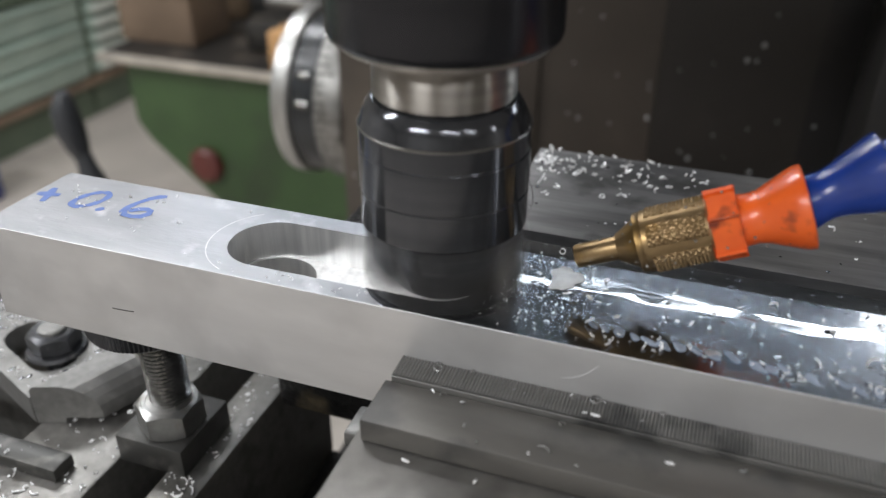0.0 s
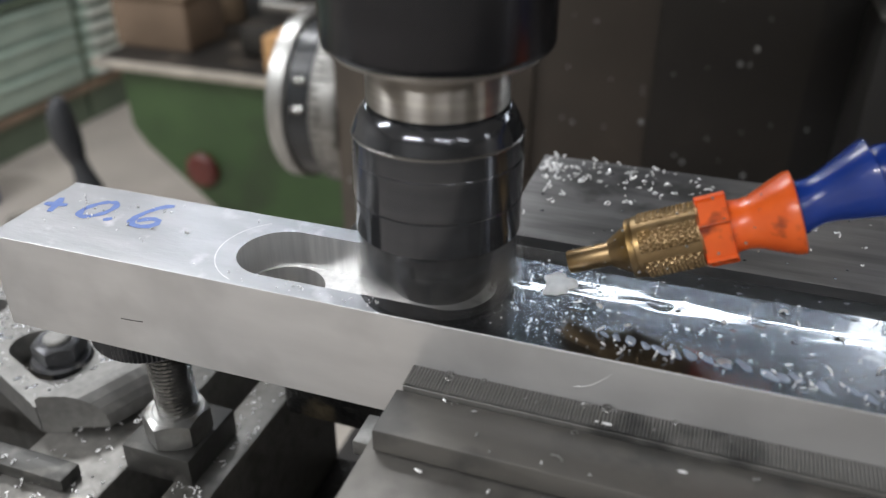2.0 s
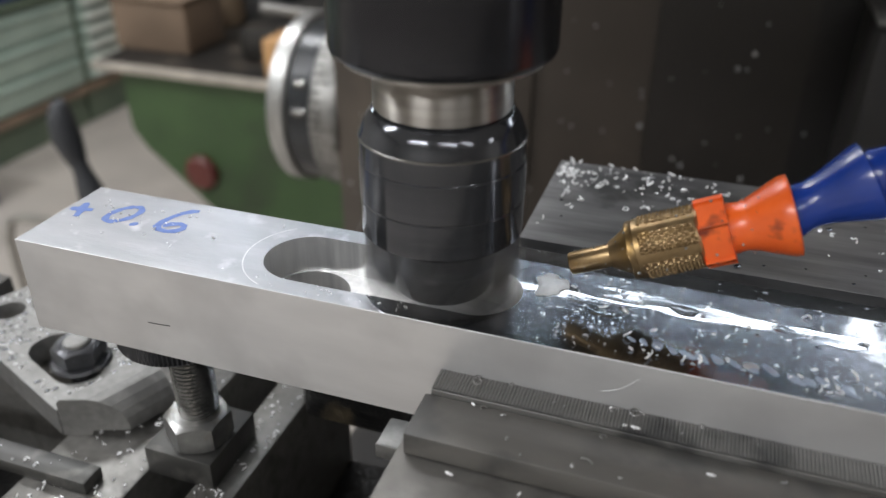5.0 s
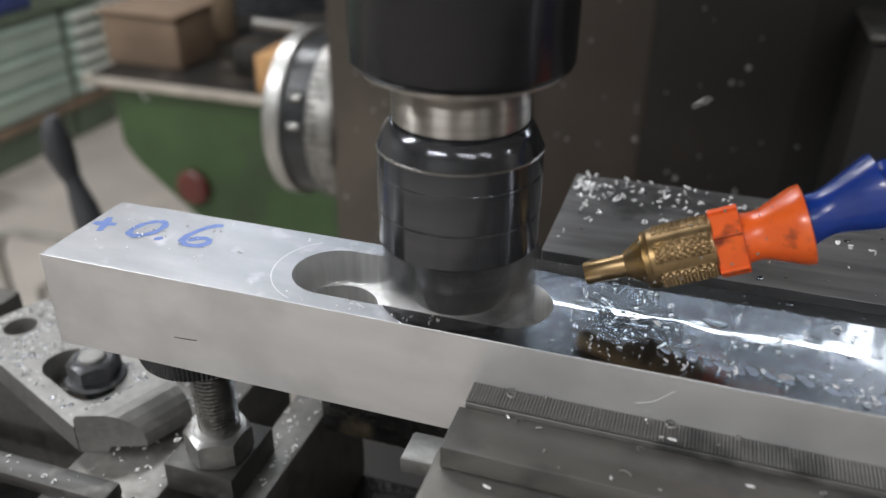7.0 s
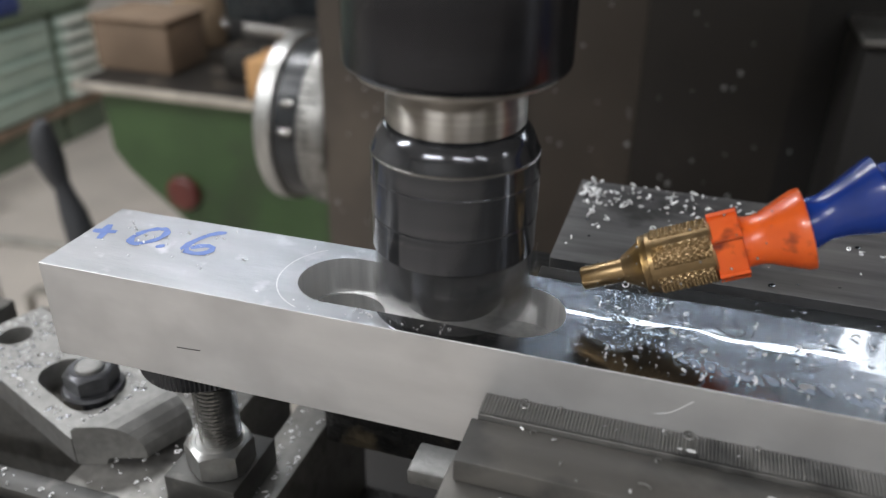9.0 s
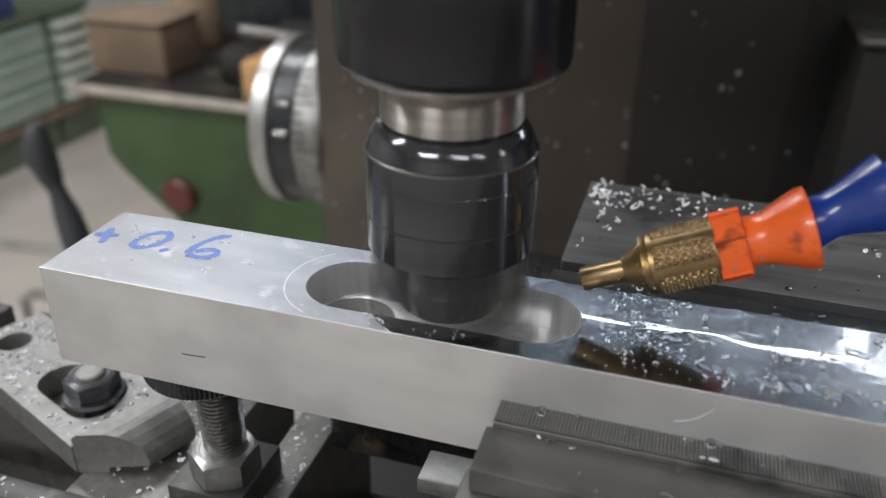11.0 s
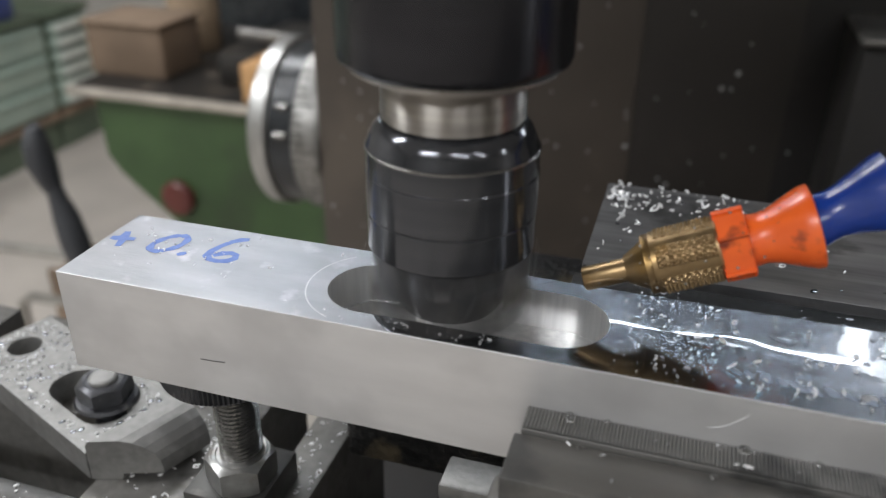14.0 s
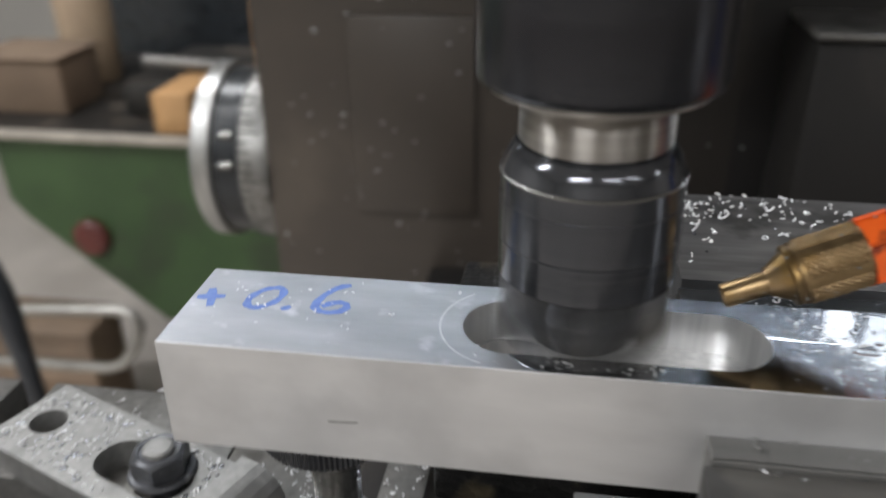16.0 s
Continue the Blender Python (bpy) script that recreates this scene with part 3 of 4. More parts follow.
    part("zero_stroke", stroke(zero, 0.0014), M["marker"], body, "blue marker zero", 0)
    part("comma_stroke", stroke([(0.0368, 0.0268), (0.0356, 0.0256), (0.0342, 0.0244)], 0.0013), M["marker"], body, "blue marker comma", 0)
    six = [(0.0540, 0.0438), (0.0512, 0.0428), (0.0485, 0.0400), (0.0462, 0.0355), (0.0450, 0.0310), (0.0452, 0.0272), (0.0475, 0.0250), (0.0510, 0.0246), (0.0545, 0.0258), (0.0562, 0.0285), (0.0555, 0.0310), (0.0528, 0.0318), (0.0498, 0.0305), (0.0475, 0.0280)]
    part("six_stroke", stroke(six, 0.0015), M["marker"], body, "blue marker six", 0)
    part("pencil_mark", tube([(0.0558, -0.00005, -0.0261), (0.0590, -0.0001, -0.0260), (0.0625, -0.0001, -0.0258), (0.0657, -0.0001, -0.0255)], 0.00020, 5), M["slot_dark"], body, "short dark scratch")
    for p, q in (((0.2280, -0.0127), (0.2387, -0.0054)),):
        pts = [(p[0] + (q[0] - p[0]) * s, -0.00006, p[1] + (q[1] - p[1]) * s - 0.0016 * math.sin(math.pi * s)) for s in [i / 8 for i in range(9)]]
        part("rub_mark", tube(pts, 0.00007, 5), M["chip"], body, "pale curved rub mark")
    # faint ring left by an earlier pass
    bm = bmesh.new()
    ro = [bm.verts.new((x, y, 0.00008)) for x, y in arc(0.1134, 0.02485, 0.0242, 128, 250, 30)]
    ri = [bm.verts.new((x, y, 0.00008)) for x, y in arc(0.1136, 0.02485, 0.0239, 128, 250, 30)]
    for k in range(30):
        bm.faces.new((ro[k], ro[k + 1], ri[k + 1], ri[k]))
    part("cutter_trace", bm, M["slot_alu"], body, "faint arc left by the cutter", 0)


bar()


def milled_strips():
    """The face that the cutter leaves beside the slot; it stays with the tool while the bar passes under it."""
    yn, yf = SLOT_Y - SLOT_R, SLOT_Y + SLOT_R
    run = 0.0455
    for ya, yb in ((0.0002, yn), (yf, BAR_W - 0.0002)):
        edge = cut_arc(0.0, ya, yb, 10)
        poly = edge + [(x + run, y) for x, y in edge[::-1]]
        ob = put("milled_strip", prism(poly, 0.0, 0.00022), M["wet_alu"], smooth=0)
        tagged(ob, "wet mirror-bright strip just milled on the aluminium bar", "milled strip", "milled strips beside the slot")


milled_strips()


def vise():
    v = mover(thing("machine_vise", "grey steel machine vise gripping the aluminium bar", "vise"))
    x1 = 0.45
    # front jaw: serrated plate
    bm = bmesh.new()
    z, pitch, depth = -0.0175, 0.00112, 0.00055
    n = int((x1 - 0.1745) / pitch)
    rows_ = []
    for i in range(2 * n + 1):
        x = 0.1745 + i * pitch / 2
        h = z if i % 2 else z - depth
        rows_.append((bm.verts.new((x, -0.0098, h - 0.0004)), bm.verts.new((x, -0.0001, h))))
    for (p, q), (r, s) in zip(rows_, rows_[1:]):
        bm.faces.new((p, r, s, q))
    add_box(bm, (0.1745, -0.0102, -0.050), (x1, -0.0001, z - 0.0012), 0.0003)
    part("serrated_plate", bm, M["jaw"], v, "dark jaw plate with fine cross serrations", smooth=10)
    part("front_jaw", box((0.1725, -0.0310, -0.0290), (x1, -0.0103, -0.0205), 0.0007), M["jaw_dark"], v, "dark ground front jaw")
    part("front_slide", box((0.1690, -0.085, -0.0440), (x1, -0.0190, -0.0292), 0.0022), M["vise"], v, "worn cast front slide")
    # lower bodies and groove are painted near black in place of shade
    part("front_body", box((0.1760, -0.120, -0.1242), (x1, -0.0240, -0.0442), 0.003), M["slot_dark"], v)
    # rear jaw: smooth plate, groove, ridged plate
    part("rear_jaw_plate", box((0.1745, 0.0501, -0.0520), (x1, 0.0905, -0.0175), 0.0006), M["jaw_wet"], v, "wet smooth rear jaw plate")
    part("groove", box((0.1755, 0.0903, -0.0560), (x1, 0.0990, -0.0255), 0.0), M["slot_dark"], v, "open groove, its shade painted dark")
    bm = bmesh.new()
    rows_ = []
    y, k, pitch = 0.0988, 0, 0.0026
    while y < 0.1870:
        h = -0.0168 if k % 2 else -0.01775
        rows_.append((bm.verts.new((0.1765, y, h)), bm.verts.new((x1, y, h))))
        y += pitch / 2
        k += 1
    for (p, q), (r, s) in zip(rows_, rows_[1:]):
        bm.faces.new((p, q, s, r))
    add_box(bm, (0.1765, 0.0988, -0.060), (x1, 0.1872, -0.0176), 0.0004)
    part("ridged_plate", bm, M["ridged"], v, "planed rear plate with fine ridges along it", smooth=10)
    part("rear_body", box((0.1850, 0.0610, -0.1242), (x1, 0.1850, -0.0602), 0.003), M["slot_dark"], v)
    # added block that closes the gap below the bar with painted shade
    part("vise_base", box((0.0775, 0.0700, -0.1242), (0.1848, 0.1840, -0.0602), 0.003), M["slot_dark"], v, "added vise base, blackened as shade below the jaws")
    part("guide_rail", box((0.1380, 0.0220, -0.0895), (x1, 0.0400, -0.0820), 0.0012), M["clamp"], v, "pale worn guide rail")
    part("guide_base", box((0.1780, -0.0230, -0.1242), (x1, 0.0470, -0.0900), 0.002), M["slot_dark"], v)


vise()


def mill_table():
    t = mover(thing("mill_table", "scraped cast iron machine table with dark slots, littered with chips", "machine table"))
    # slot bottom is coloured near black for the shade down there
    part("table_base", box((-0.30, -0.15, -0.235), (0.50, 0.122, -0.200), 0.003), M["slot_dark"], t, "slot bottom, painted near black as shade")
    for lo, hi, y0 in ((-0.30, -0.155, -0.15), (-0.135, -0.02, 0.05), (-0.0195, 0.031, -0.15), (0.056, 0.0765, -0.15)):
        part("table_bar", box((lo, y0, -0.2005), (hi, 0.1215, TABLE_Z), 0.0012), M["table"], t)
    for y0 in (-0.0145,):
        part("table_strip", box((-0.30, y0, TABLE_Z), (0.0155, y0 + 0.0120, TABLE_Z + 0.007), 0.0012), M["strip"], t, "flat grey steel strip")
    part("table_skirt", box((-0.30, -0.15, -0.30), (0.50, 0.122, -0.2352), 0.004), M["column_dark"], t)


mill_table()


def knee():
    k = thing("machine_knee", "dark machine knee carrying the table", "machine knee")
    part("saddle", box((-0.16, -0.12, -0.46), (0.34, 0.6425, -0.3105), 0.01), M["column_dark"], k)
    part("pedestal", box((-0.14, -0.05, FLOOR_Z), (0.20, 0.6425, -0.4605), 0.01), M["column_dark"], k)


knee()


def hex_nut(cx, cy, low, high, face, bore, turn):
    """A hexagon nut turned off to a cone at its upper and lower corners; face: half the width across flats."""
    bm = bmesh.new()
    n = 72
    rings = [[], [], [], []]
    for k in range(n):
        a = 2 * math.pi * k / n
        r = face / math.cos((a + math.pi / 6) % (math.pi / 3) - math.pi / 6)
        cut = 0.62 * (r - face)
        c, d = math.cos(a + radians(turn)), math.sin(a + radians(turn))
        for ring, (q, z) in zip(rings, ((face - 0.0003, low), (r, low + cut + 0.0002), (r, high - cut - 0.0004), (face - 0.0006, high))):
            ring.append(bm.verts.new((cx + q * c, cy + q * d, z)))
    for p, q in zip(rings, rings[1:]):
        for k in range(n):
            bm.faces.new((p[k], p[(k + 1) % n], q[(k + 1) % n], q[k]))
    bm.faces.new(rings[0][::-1])
    bm.faces.new(rings[-1])
    lathe([(face - 0.0009, high), (face - 0.0017, high + 0.0005), (bore + 0.0006, high + 0.0004), (bore, high - 0.0004), (0.0, high - 0.0004)], 40, Matrix.Translation((cx, cy, 0)), bm)
    return bm


def jack():
    j = mover(thing("screw_jack", "steel screw jack with knurled head under the aluminium bar", "jack"))
    cx, cy = 0.0470, 0.0285
    # block coloured dark all over for the shadow on its front faces
    part("base_block", box((0.0272, 0.0122, -0.1247), (0.0622, 0.0500, -0.1095), 0.0008), M["strip"], j, "small steel block, darkened as shade")
    bm = hex_nut(cx, cy, -0.1095, -0.0955, 0.0133, 0.0096, -3)
    part("hexagon_nut", bm, M["nut"], j, "bright hexagon nut", 18)
    # threaded stud: a ridge to every turn
    pitch = 0.0021
    prof = [(0.0, -0.0950), (0.0076, -0.0950)]
    for i in range(21):
        z = -0.0950 + pitch * i
        prof += [(0.0076, z + 0.0002), (0.0093, z + 0.0010), (0.0093, z + 0.0012), (0.0076, z + 0.0019)]
    prof += [(0.0, -0.0950 + pitch * 21)]
    bm = lathe(prof, 36, Matrix.Translation((cx, cy, 0)) @ pose(0, 0, 0, 1.2, 0, 0) )
    lathe([(0.0, -0.108), (0.0074, -0.108), (0.0074, -0.048), (0.0, -0.048)], 28, Matrix.Translation((cx, cy, 0)), bm)
    part("threaded_stud", bm, M["stud"], j, "dark threaded stud", smooth=8)
    bm = bmesh.new()
    n = 180
    lv = [(0.0250, -0.0514), (0.0262, -0.0502), (0.0262, -0.0425), (0.0250, -0.0412)]
    rings = []
    for r, z in lv:
        rings.append([bm.verts.new((cx + (r + (0.00035 if k % 2 else -0.00035)) * math.cos(2 * math.pi * k / n), cy + (r + (0.00035 if k % 2 else -0.00035)) * math.sin(2 * math.pi * k / n), z)) for k in range(n)])
    for p, q in zip(rings, rings[1:]):
        for k in range(n):
            bm.faces.new((p[k], p[(k + 1) % n], q[(k + 1) % n], q[k]))
    bm.faces.new(rings[0][::-1])
    bm.faces.new(rings[-1])
    part("knurled_head", bm, M["black_bolt"], j, "dark knurled head", smooth=10)


jack()


def clamp():
    c = mover(thing("clamping_strap", "worn steel clamping strap with a slot, strewn with chips", "clamp"))
    m = Matrix.Translation((-0.131, 0.058, 0)) @ pose(0, 0, 0, 0, 0, -22.0)
    top, low = -0.1030, TABLE_Z
    outline = [(0, 0), (0.118, 0.0), (0.118, 0.047), (0, 0.047)]
    slot = arc(0.0960, 0.0235, 0.0128, -90, 90, 12) + arc(0.0700, 0.0235, 0.0128, 90, 270, 12)
    hole = arc(0.0175, 0.0235, 0.0088, 0, 345, 23)
    bm = bmesh.new()
    fill_loops(bm, [outline, slot, hole], top)
    fill_loops(bm, [outline, slot, hole], low)
    for loop in (outline, slot, hole):
        a = [bm.verts.new((x, y, top)) for x, y in loop]
        b = [bm.verts.new((x, y, low)) for x, y in loop]
        for k in range(len(loop)):
            bm.faces.new((a[k], a[(k + 1) % len(loop)], b[(k + 1) % len(loop)], b[k]))
    bmesh.ops.remove_doubles(bm, verts=bm.verts[:], dist=1e-6)
    bmesh.ops.transform(bm, matrix=m, verts=bm.verts[:])
    part("strap", bm, M["clamp"], c, smooth=30)
    # raised nose with a rounded end
    prof = [(0.1185, low), (0.1185, -0.0990), (0.1205, -0.0965), (0.1300, -0.0960), (0.1345, -0.0972), (0.1385, -0.0997), (0.1415, -0.1030), (0.1432, -0.1070), (0.1438, -0.1110), (0.1438, -0.1140), (0.1300, -0.1146), (0.1290, low)]
    bm = bmesh.new()
    a = [bm.verts.new((x, 0.0005, z)) for x, z in prof]
    b = [bm.verts.new((x, 0.0465, z)) for x, z in prof]
    bm.faces.new(a)
    bm.faces.new(b[::-1])
    for k in range(len(prof)):
        bm.faces.new((a[k], a[(k + 1) % len(prof)], b[(k + 1) % len(prof)], b[k]))
    bmesh.ops.transform(bm, matrix=m, verts=bm.verts[:])
    bmesh.ops.recalc_face_normals(bm, faces=bm.faces[:])
    # front corner of the nose is cut off at an angle
    cut = radians(40)
    flat = m.to_3x3() @ Vector((math.sin(cut), -math.cos(cut), 0))
    cut_geo = bmesh.ops.bisect_plane(bm, geom=bm.verts[:] + bm.edges[:] + bm.faces[:], plane_co=m @ Vector((0.1190, 0.0005, 0)), plane_no=flat, clear_outer=True)
    bmesh.ops.contextual_create(bm, geom=[e for e in cut_geo["geom_cut"] if isinstance(e, bmesh.types.BMEdge)])
    part("nose_step", bm, M["clamp"], c, "rounded raised nose", smooth=12)
    bolt = mover(thing("clamping_bolt", "blackened bolt with flanged hexagon nut in the strap slot", "bolt"))
    bx, by = -0.0362, 0.0490
    part("hexagon_nut", hex_nut(bx, by, -0.1005, -0.0912, 0.0112, 0.0078, 12), M["black_bolt"], bolt, "", 18)
    part("flange", lathe([(0.0, -0.1029), (0.0148, -0.1029), (0.0150, -0.1022), (0.0142, -0.1008), (0.0118, -0.1004), (0.0, -0.1004)], 40, Matrix.Translation((bx, by, 0))), M["black_bolt"], bolt, "round flange below the nut")
    part("thread", lathe([(0.0, TABLE_Z), (0.0074, TABLE_Z), (0.0074, -0.0915), (0.0, -0.0915)], 24, Matrix.Translation((bx, by, 0))), M["black_bolt"], bolt)
    part("bolt_end", lathe([(0.0, -0.0920), (0.0070, -0.0920), (0.0066, -0.0896), (0.0055, -0.0890), (0.0, -0.0890)], 32, Matrix.Translation((bx, by, 0))), M["clamp"], bolt, "scuffed pale bolt end", 10)


clamp()
set_back(TABLE_EYE, TABLE_FAR, "mill_table", "clamping_strap", "clamping_bolt")


# ---- chips and drops ----
def curl(bm, p, rng, size, thick, leaf=0.45):
    """One curled chip: a short helix of thin wire."""
    r = size * rng.uniform(0.5, 1.0)
    if rng.random() < leaf:
        # a flat torn fleck
        m = Matrix.Translation(Vector(p) + Vector((0, 0, thick * 1.5))) @ Euler((rng.uniform(-0.5, 0.5), rng.uniform(-0.5, 0.5), rng.uniform(0, 6.28))).to_matrix().to_4x4()
        bmesh.ops.create_icosphere(bm, subdivisions=1, radius=r * 0.75, matrix=m @ Matrix.Diagonal((rng.uniform(0.6, 1.5), rng.uniform(0.25, 0.6), 0.25, 1)))
        return
    sweep = rng.choice((60, 80, 100, 120, 150, 180, 220, 330))
    n = max(5, int(sweep / 36))
    lift = size * rng.uniform(0.1, 0.9)
    turn = Euler((rng.uniform(-0.7, 0.7), rng.uniform(-0.7, 0.7), rng.uniform(0, 6.28))).to_matrix()
    pts = []
    for i in range(n + 1):
        a = radians(sweep * i / n)
        pts.append(turn @ Vector((r * math.cos(a), r * math.sin(a), lift * i / n)))
    low = min(q.z for q in pts)
    tube([Vector(p) + q - Vector((0, 0, low - thick)) for q in pts], thick, 4, bm)


def chips(name, label, areas, mat, seed, on_table=True, leaf=0.45):
    rng = random.Random(seed)
    bm = bmesh.new()
    for count, lo, hi, z, size, thick in areas:
        for _ in range(count):
            p = (rng.uniform(lo[0], hi[0]), rng.uniform(lo[1], hi[1]), z)
            curl(bm, p, rng, size * rng.uniform(0.5, 1.3), thick, leaf)
    ob = tagged(put(name, bm, mat, smooth=60), label, "metal chips", kind="stuff")
    if on_table:
        mover(ob)
    return ob


chips("aluminium_chips", "curled bright aluminium chips lying on the vise", [
    (52, (0.181, 0.156), (0.245, 0.186), -0.0168, 0.0022, 0.00060),
    (30, (0.179, 0.166), (0.188, 0.176), -0.0168, 0.0014, 0.0007),
    (34, (0.185, 0.135), (0.262, 0.184), -0.0168, 0.0022, 0.0005),
    (50, (0.18, 0.10), (0.38, 0.18), -0.0168, 0.0015, 0.00034),
    (26, (0.20, 0.052), (0.36, 0.088), -0.0172, 0.0017, 0.0003),
], M["chip"], 11)
chips("dull_chips", "dull curled chips on the dark vise jaw", [
    (6, (0.20, -0.010), (0.36, -0.001), -0.0175, 0.0013, 0.00022),
    (5, (0.176, -0.030), (0.33, -0.012), -0.0203, 0.0016, 0.0003),
    (4, (0.17, -0.070), (0.33, -0.034), -0.0290, 0.0016, 0.0003),
], M["dull_chip"], 12)
chips("table_chips", "fine bright chips scattered over the strap and table", [
    (240, (-0.016, -0.10), (0.030, 0.12), TABLE_Z, 0.0016, 0.00035),
    (60, (-0.016, -0.07), (0.020, -0.02), TABLE_Z, 0.0026, 0.00035),
    (110, (0.057, -0.06), (0.075, 0.12), TABLE_Z, 0.0015, 0.0003),
    (14, (0.057, -0.03), (0.075, 0.01), TABLE_Z, 0.0034, 0.0004),
    (50, (-0.28, -0.0135), (0.012, -0.004), TABLE_Z + 0.007, 0.0015, 0.0003),
    (40, (-0.134, 0.075), (-0.022, 0.122), TABLE_Z, 0.0014, 0.0003),
    (20, (0.0285, 0.016), (0.033, 0.046), -0.1031, 0.0010, 0.0003),
], M["chip"], 13)
set_back(TABLE_EYE, TABLE_FAR, "table_chips")
chips("bar_chips_and_glints", "small bright chips and added sparkle flecks on the wet bar", [
    (20, (0.005, 0.004), (0.095, 0.048), 0.0001, 0.0009, 0.00022),
    (16, (0.005, 0.022), (0.060, 0.040), 0.0001, 0.0008, 0.00025),
    (26, (0.10, 0.002), (0.16, 0.008), 0.0001, 0.0007, 0.0002),
    (110, (0.20, 0.003), (0.36, 0.049), 0.0002, 0.0009, 0.00018),
    # tiny white flecks added as the sparkle of coolant droplets
    (110, (0.198, 0.003), (0.36, 0.049), 0.0001, 0.00045, 0.00012),
    (40, (0.198, 0.004), (0.225, 0.030), 0.0001, 0.0004, 0.00012),
    (30, (0.205, 0.003), (0.36, 0.015), 0.0002, 0.0013, 0.0002),
    (34, (0.215, 0.004), (0.36, 0.048), 0.0002, 0.0022, 0.0003),
], M["chip"], 14)
def petals():
    """A row of flat bluish flecks, modelled reflections along the near side of the wet bar."""
    rng = random.Random(15)
    bm = bmesh.new()
    x = 0.2340
    while x < 0.345:
        u = (x - 0.231) / 0.114
        y = 0.0118 - 0.0062 * u + rng.uniform(-0.0012, 0.0012)
        size = rng.uniform(0.0013, 0.0020) * (1 + 0.4 * u)
        m = Matrix.Translation((x, y, 0.0001)) @ pose(0, 0, 0, 0, 0, -52 + rng.uniform(-14, 14)) @ Matrix.Diagonal((1.45, 0.75, 0.20, 1))
        g = bmesh.ops.create_uvsphere(bm, u_segments=14, v_segments=8, radius=size, matrix=m)
        for v in g["verts"]:
            v.co.x += 0.25 * size * math.sin(900 * v.co.y + x * 500)
        x += rng.choice((0.0036, 0.0042, 0.0046, 0.0052, 0.0075))
    mover(tagged(put("reflection_flecks", bm, M["petal"], smooth=60), "flat bluish flecks in a row, standing for reflections on the wet bar", "foam", kind="stuff"))


petals()


def coolant_ovals():
    """Large flat blisters in the coolant film, each with a raised rim."""
    for x, y, a, b, turn in ((0.2488, 0.0352, 0.0046, 0.0030, -8), (0.2232, 0.0257, 0.0042, 0.0032, 10), (0.2800, 0.0348, 0.0036, 0.0022, -15), (0.2022, 0.0341, 0.0028, 0.0020, 5), (0.2122, 0.0302, 0.0032, 0.0018, -20)):
        bm = lathe([(0.0, 0.00009), (0.55, 0.00009), (0.72, 0.00012), (0.84, 0.00014), (0.92, 0.00011), (1.04, 0.00001)], 36)
        wob = pose(x, y, 0, 0, 0, turn) @ Matrix.Diagonal((a, b, 1, 1))
        for v in bm.verts:
            k = 1 + 0.10 * math.sin(3 * math.atan2(v.co.y, v.co.x) + 300 * x)
            v.co.x, v.co.y = v.co.x * k, v.co.y * k
        bmesh.ops.transform(bm, matrix=wob, verts=bm.verts[:])
        mover(tagged(put("coolant_blister", bm, M["wet_alu"], smooth=80), "flat oval blister in the coolant film on the bar", "drop", "blisters in the coolant film"))
    m = Matrix.Translation((0.2705, 0.0100, 0.0004)) @ pose(0, 0, 0, 6, 4, 15) @ Matrix.Diagonal((1.5, 1, 0.14, 1))
    bm = bmesh.new()
    bmesh.ops.create_uvsphere(bm, u_segments=16, v_segments=8, radius=0.0017, matrix=m)
    mover(tagged(put("pale_flake", bm, M["dull_chip"], smooth=60), "pale round flake lying on the wet bar", "metal chip"))


coolant_ovals()


def foam_patch():
    """Whitish coolant where the jet meets the bar; it drains into the slot when the slot reaches it."""
    bm = bmesh.new()
    n = 40
    outer = []
    for lv, (k, z) in enumerate(((1.0, 0.00022), (0.86, 0.0009), (0.55, 0.0014))):
        ring = []
        for i in range(n):
            a = 2 * math.pi * i / n
            r = k * (1 + 0.16 * math.sin(3 * a + 1) + 0.10 * math.sin(5 * a) + 0.07 * math.sin(9 * a + 2))
            ring.append(bm.verts.new((0.0054 * r * math.cos(a), 0.0076 * r * math.sin(a), z)))
        outer.append(ring)
    for p, q in zip(outer, outer[1:]):
        for i in range(n):
            bm.faces.new((p[i], p[(i + 1) % n], q[(i + 1) % n], q[i]))
    bm.faces.new(outer[-1])
    bm.faces.new(outer[0][::-1])
    return tagged(put("coolant_foam", bm, M["foam"], smooth=80), "whitish patch of coolant foam below the nozzle", "foam")


FOAM = foam_patch()


def strap_spots(rng, count):
    """Places on top of the clamping strap, clear of its slot and hole."""
    m = Matrix.Translation((-0.131, 0.058, -0.1030)) @ pose(0, 0, 0, 0, 0, -22.0)
    out = []
    while len(out) < count:
        u, v = rng.uniform(0.004, 0.115), rng.uniform(0.003, 0.044)
        if (0.056 < u < 0.110 and 0.009 < v < 0.038) or math.hypot(u - 0.0175, v - 0.0235) < 0.0105:
            continue
        out.append(TABLE_EYE + TABLE_FAR * (m @ Vector((u, v, 0)) - TABLE_EYE))
    return out


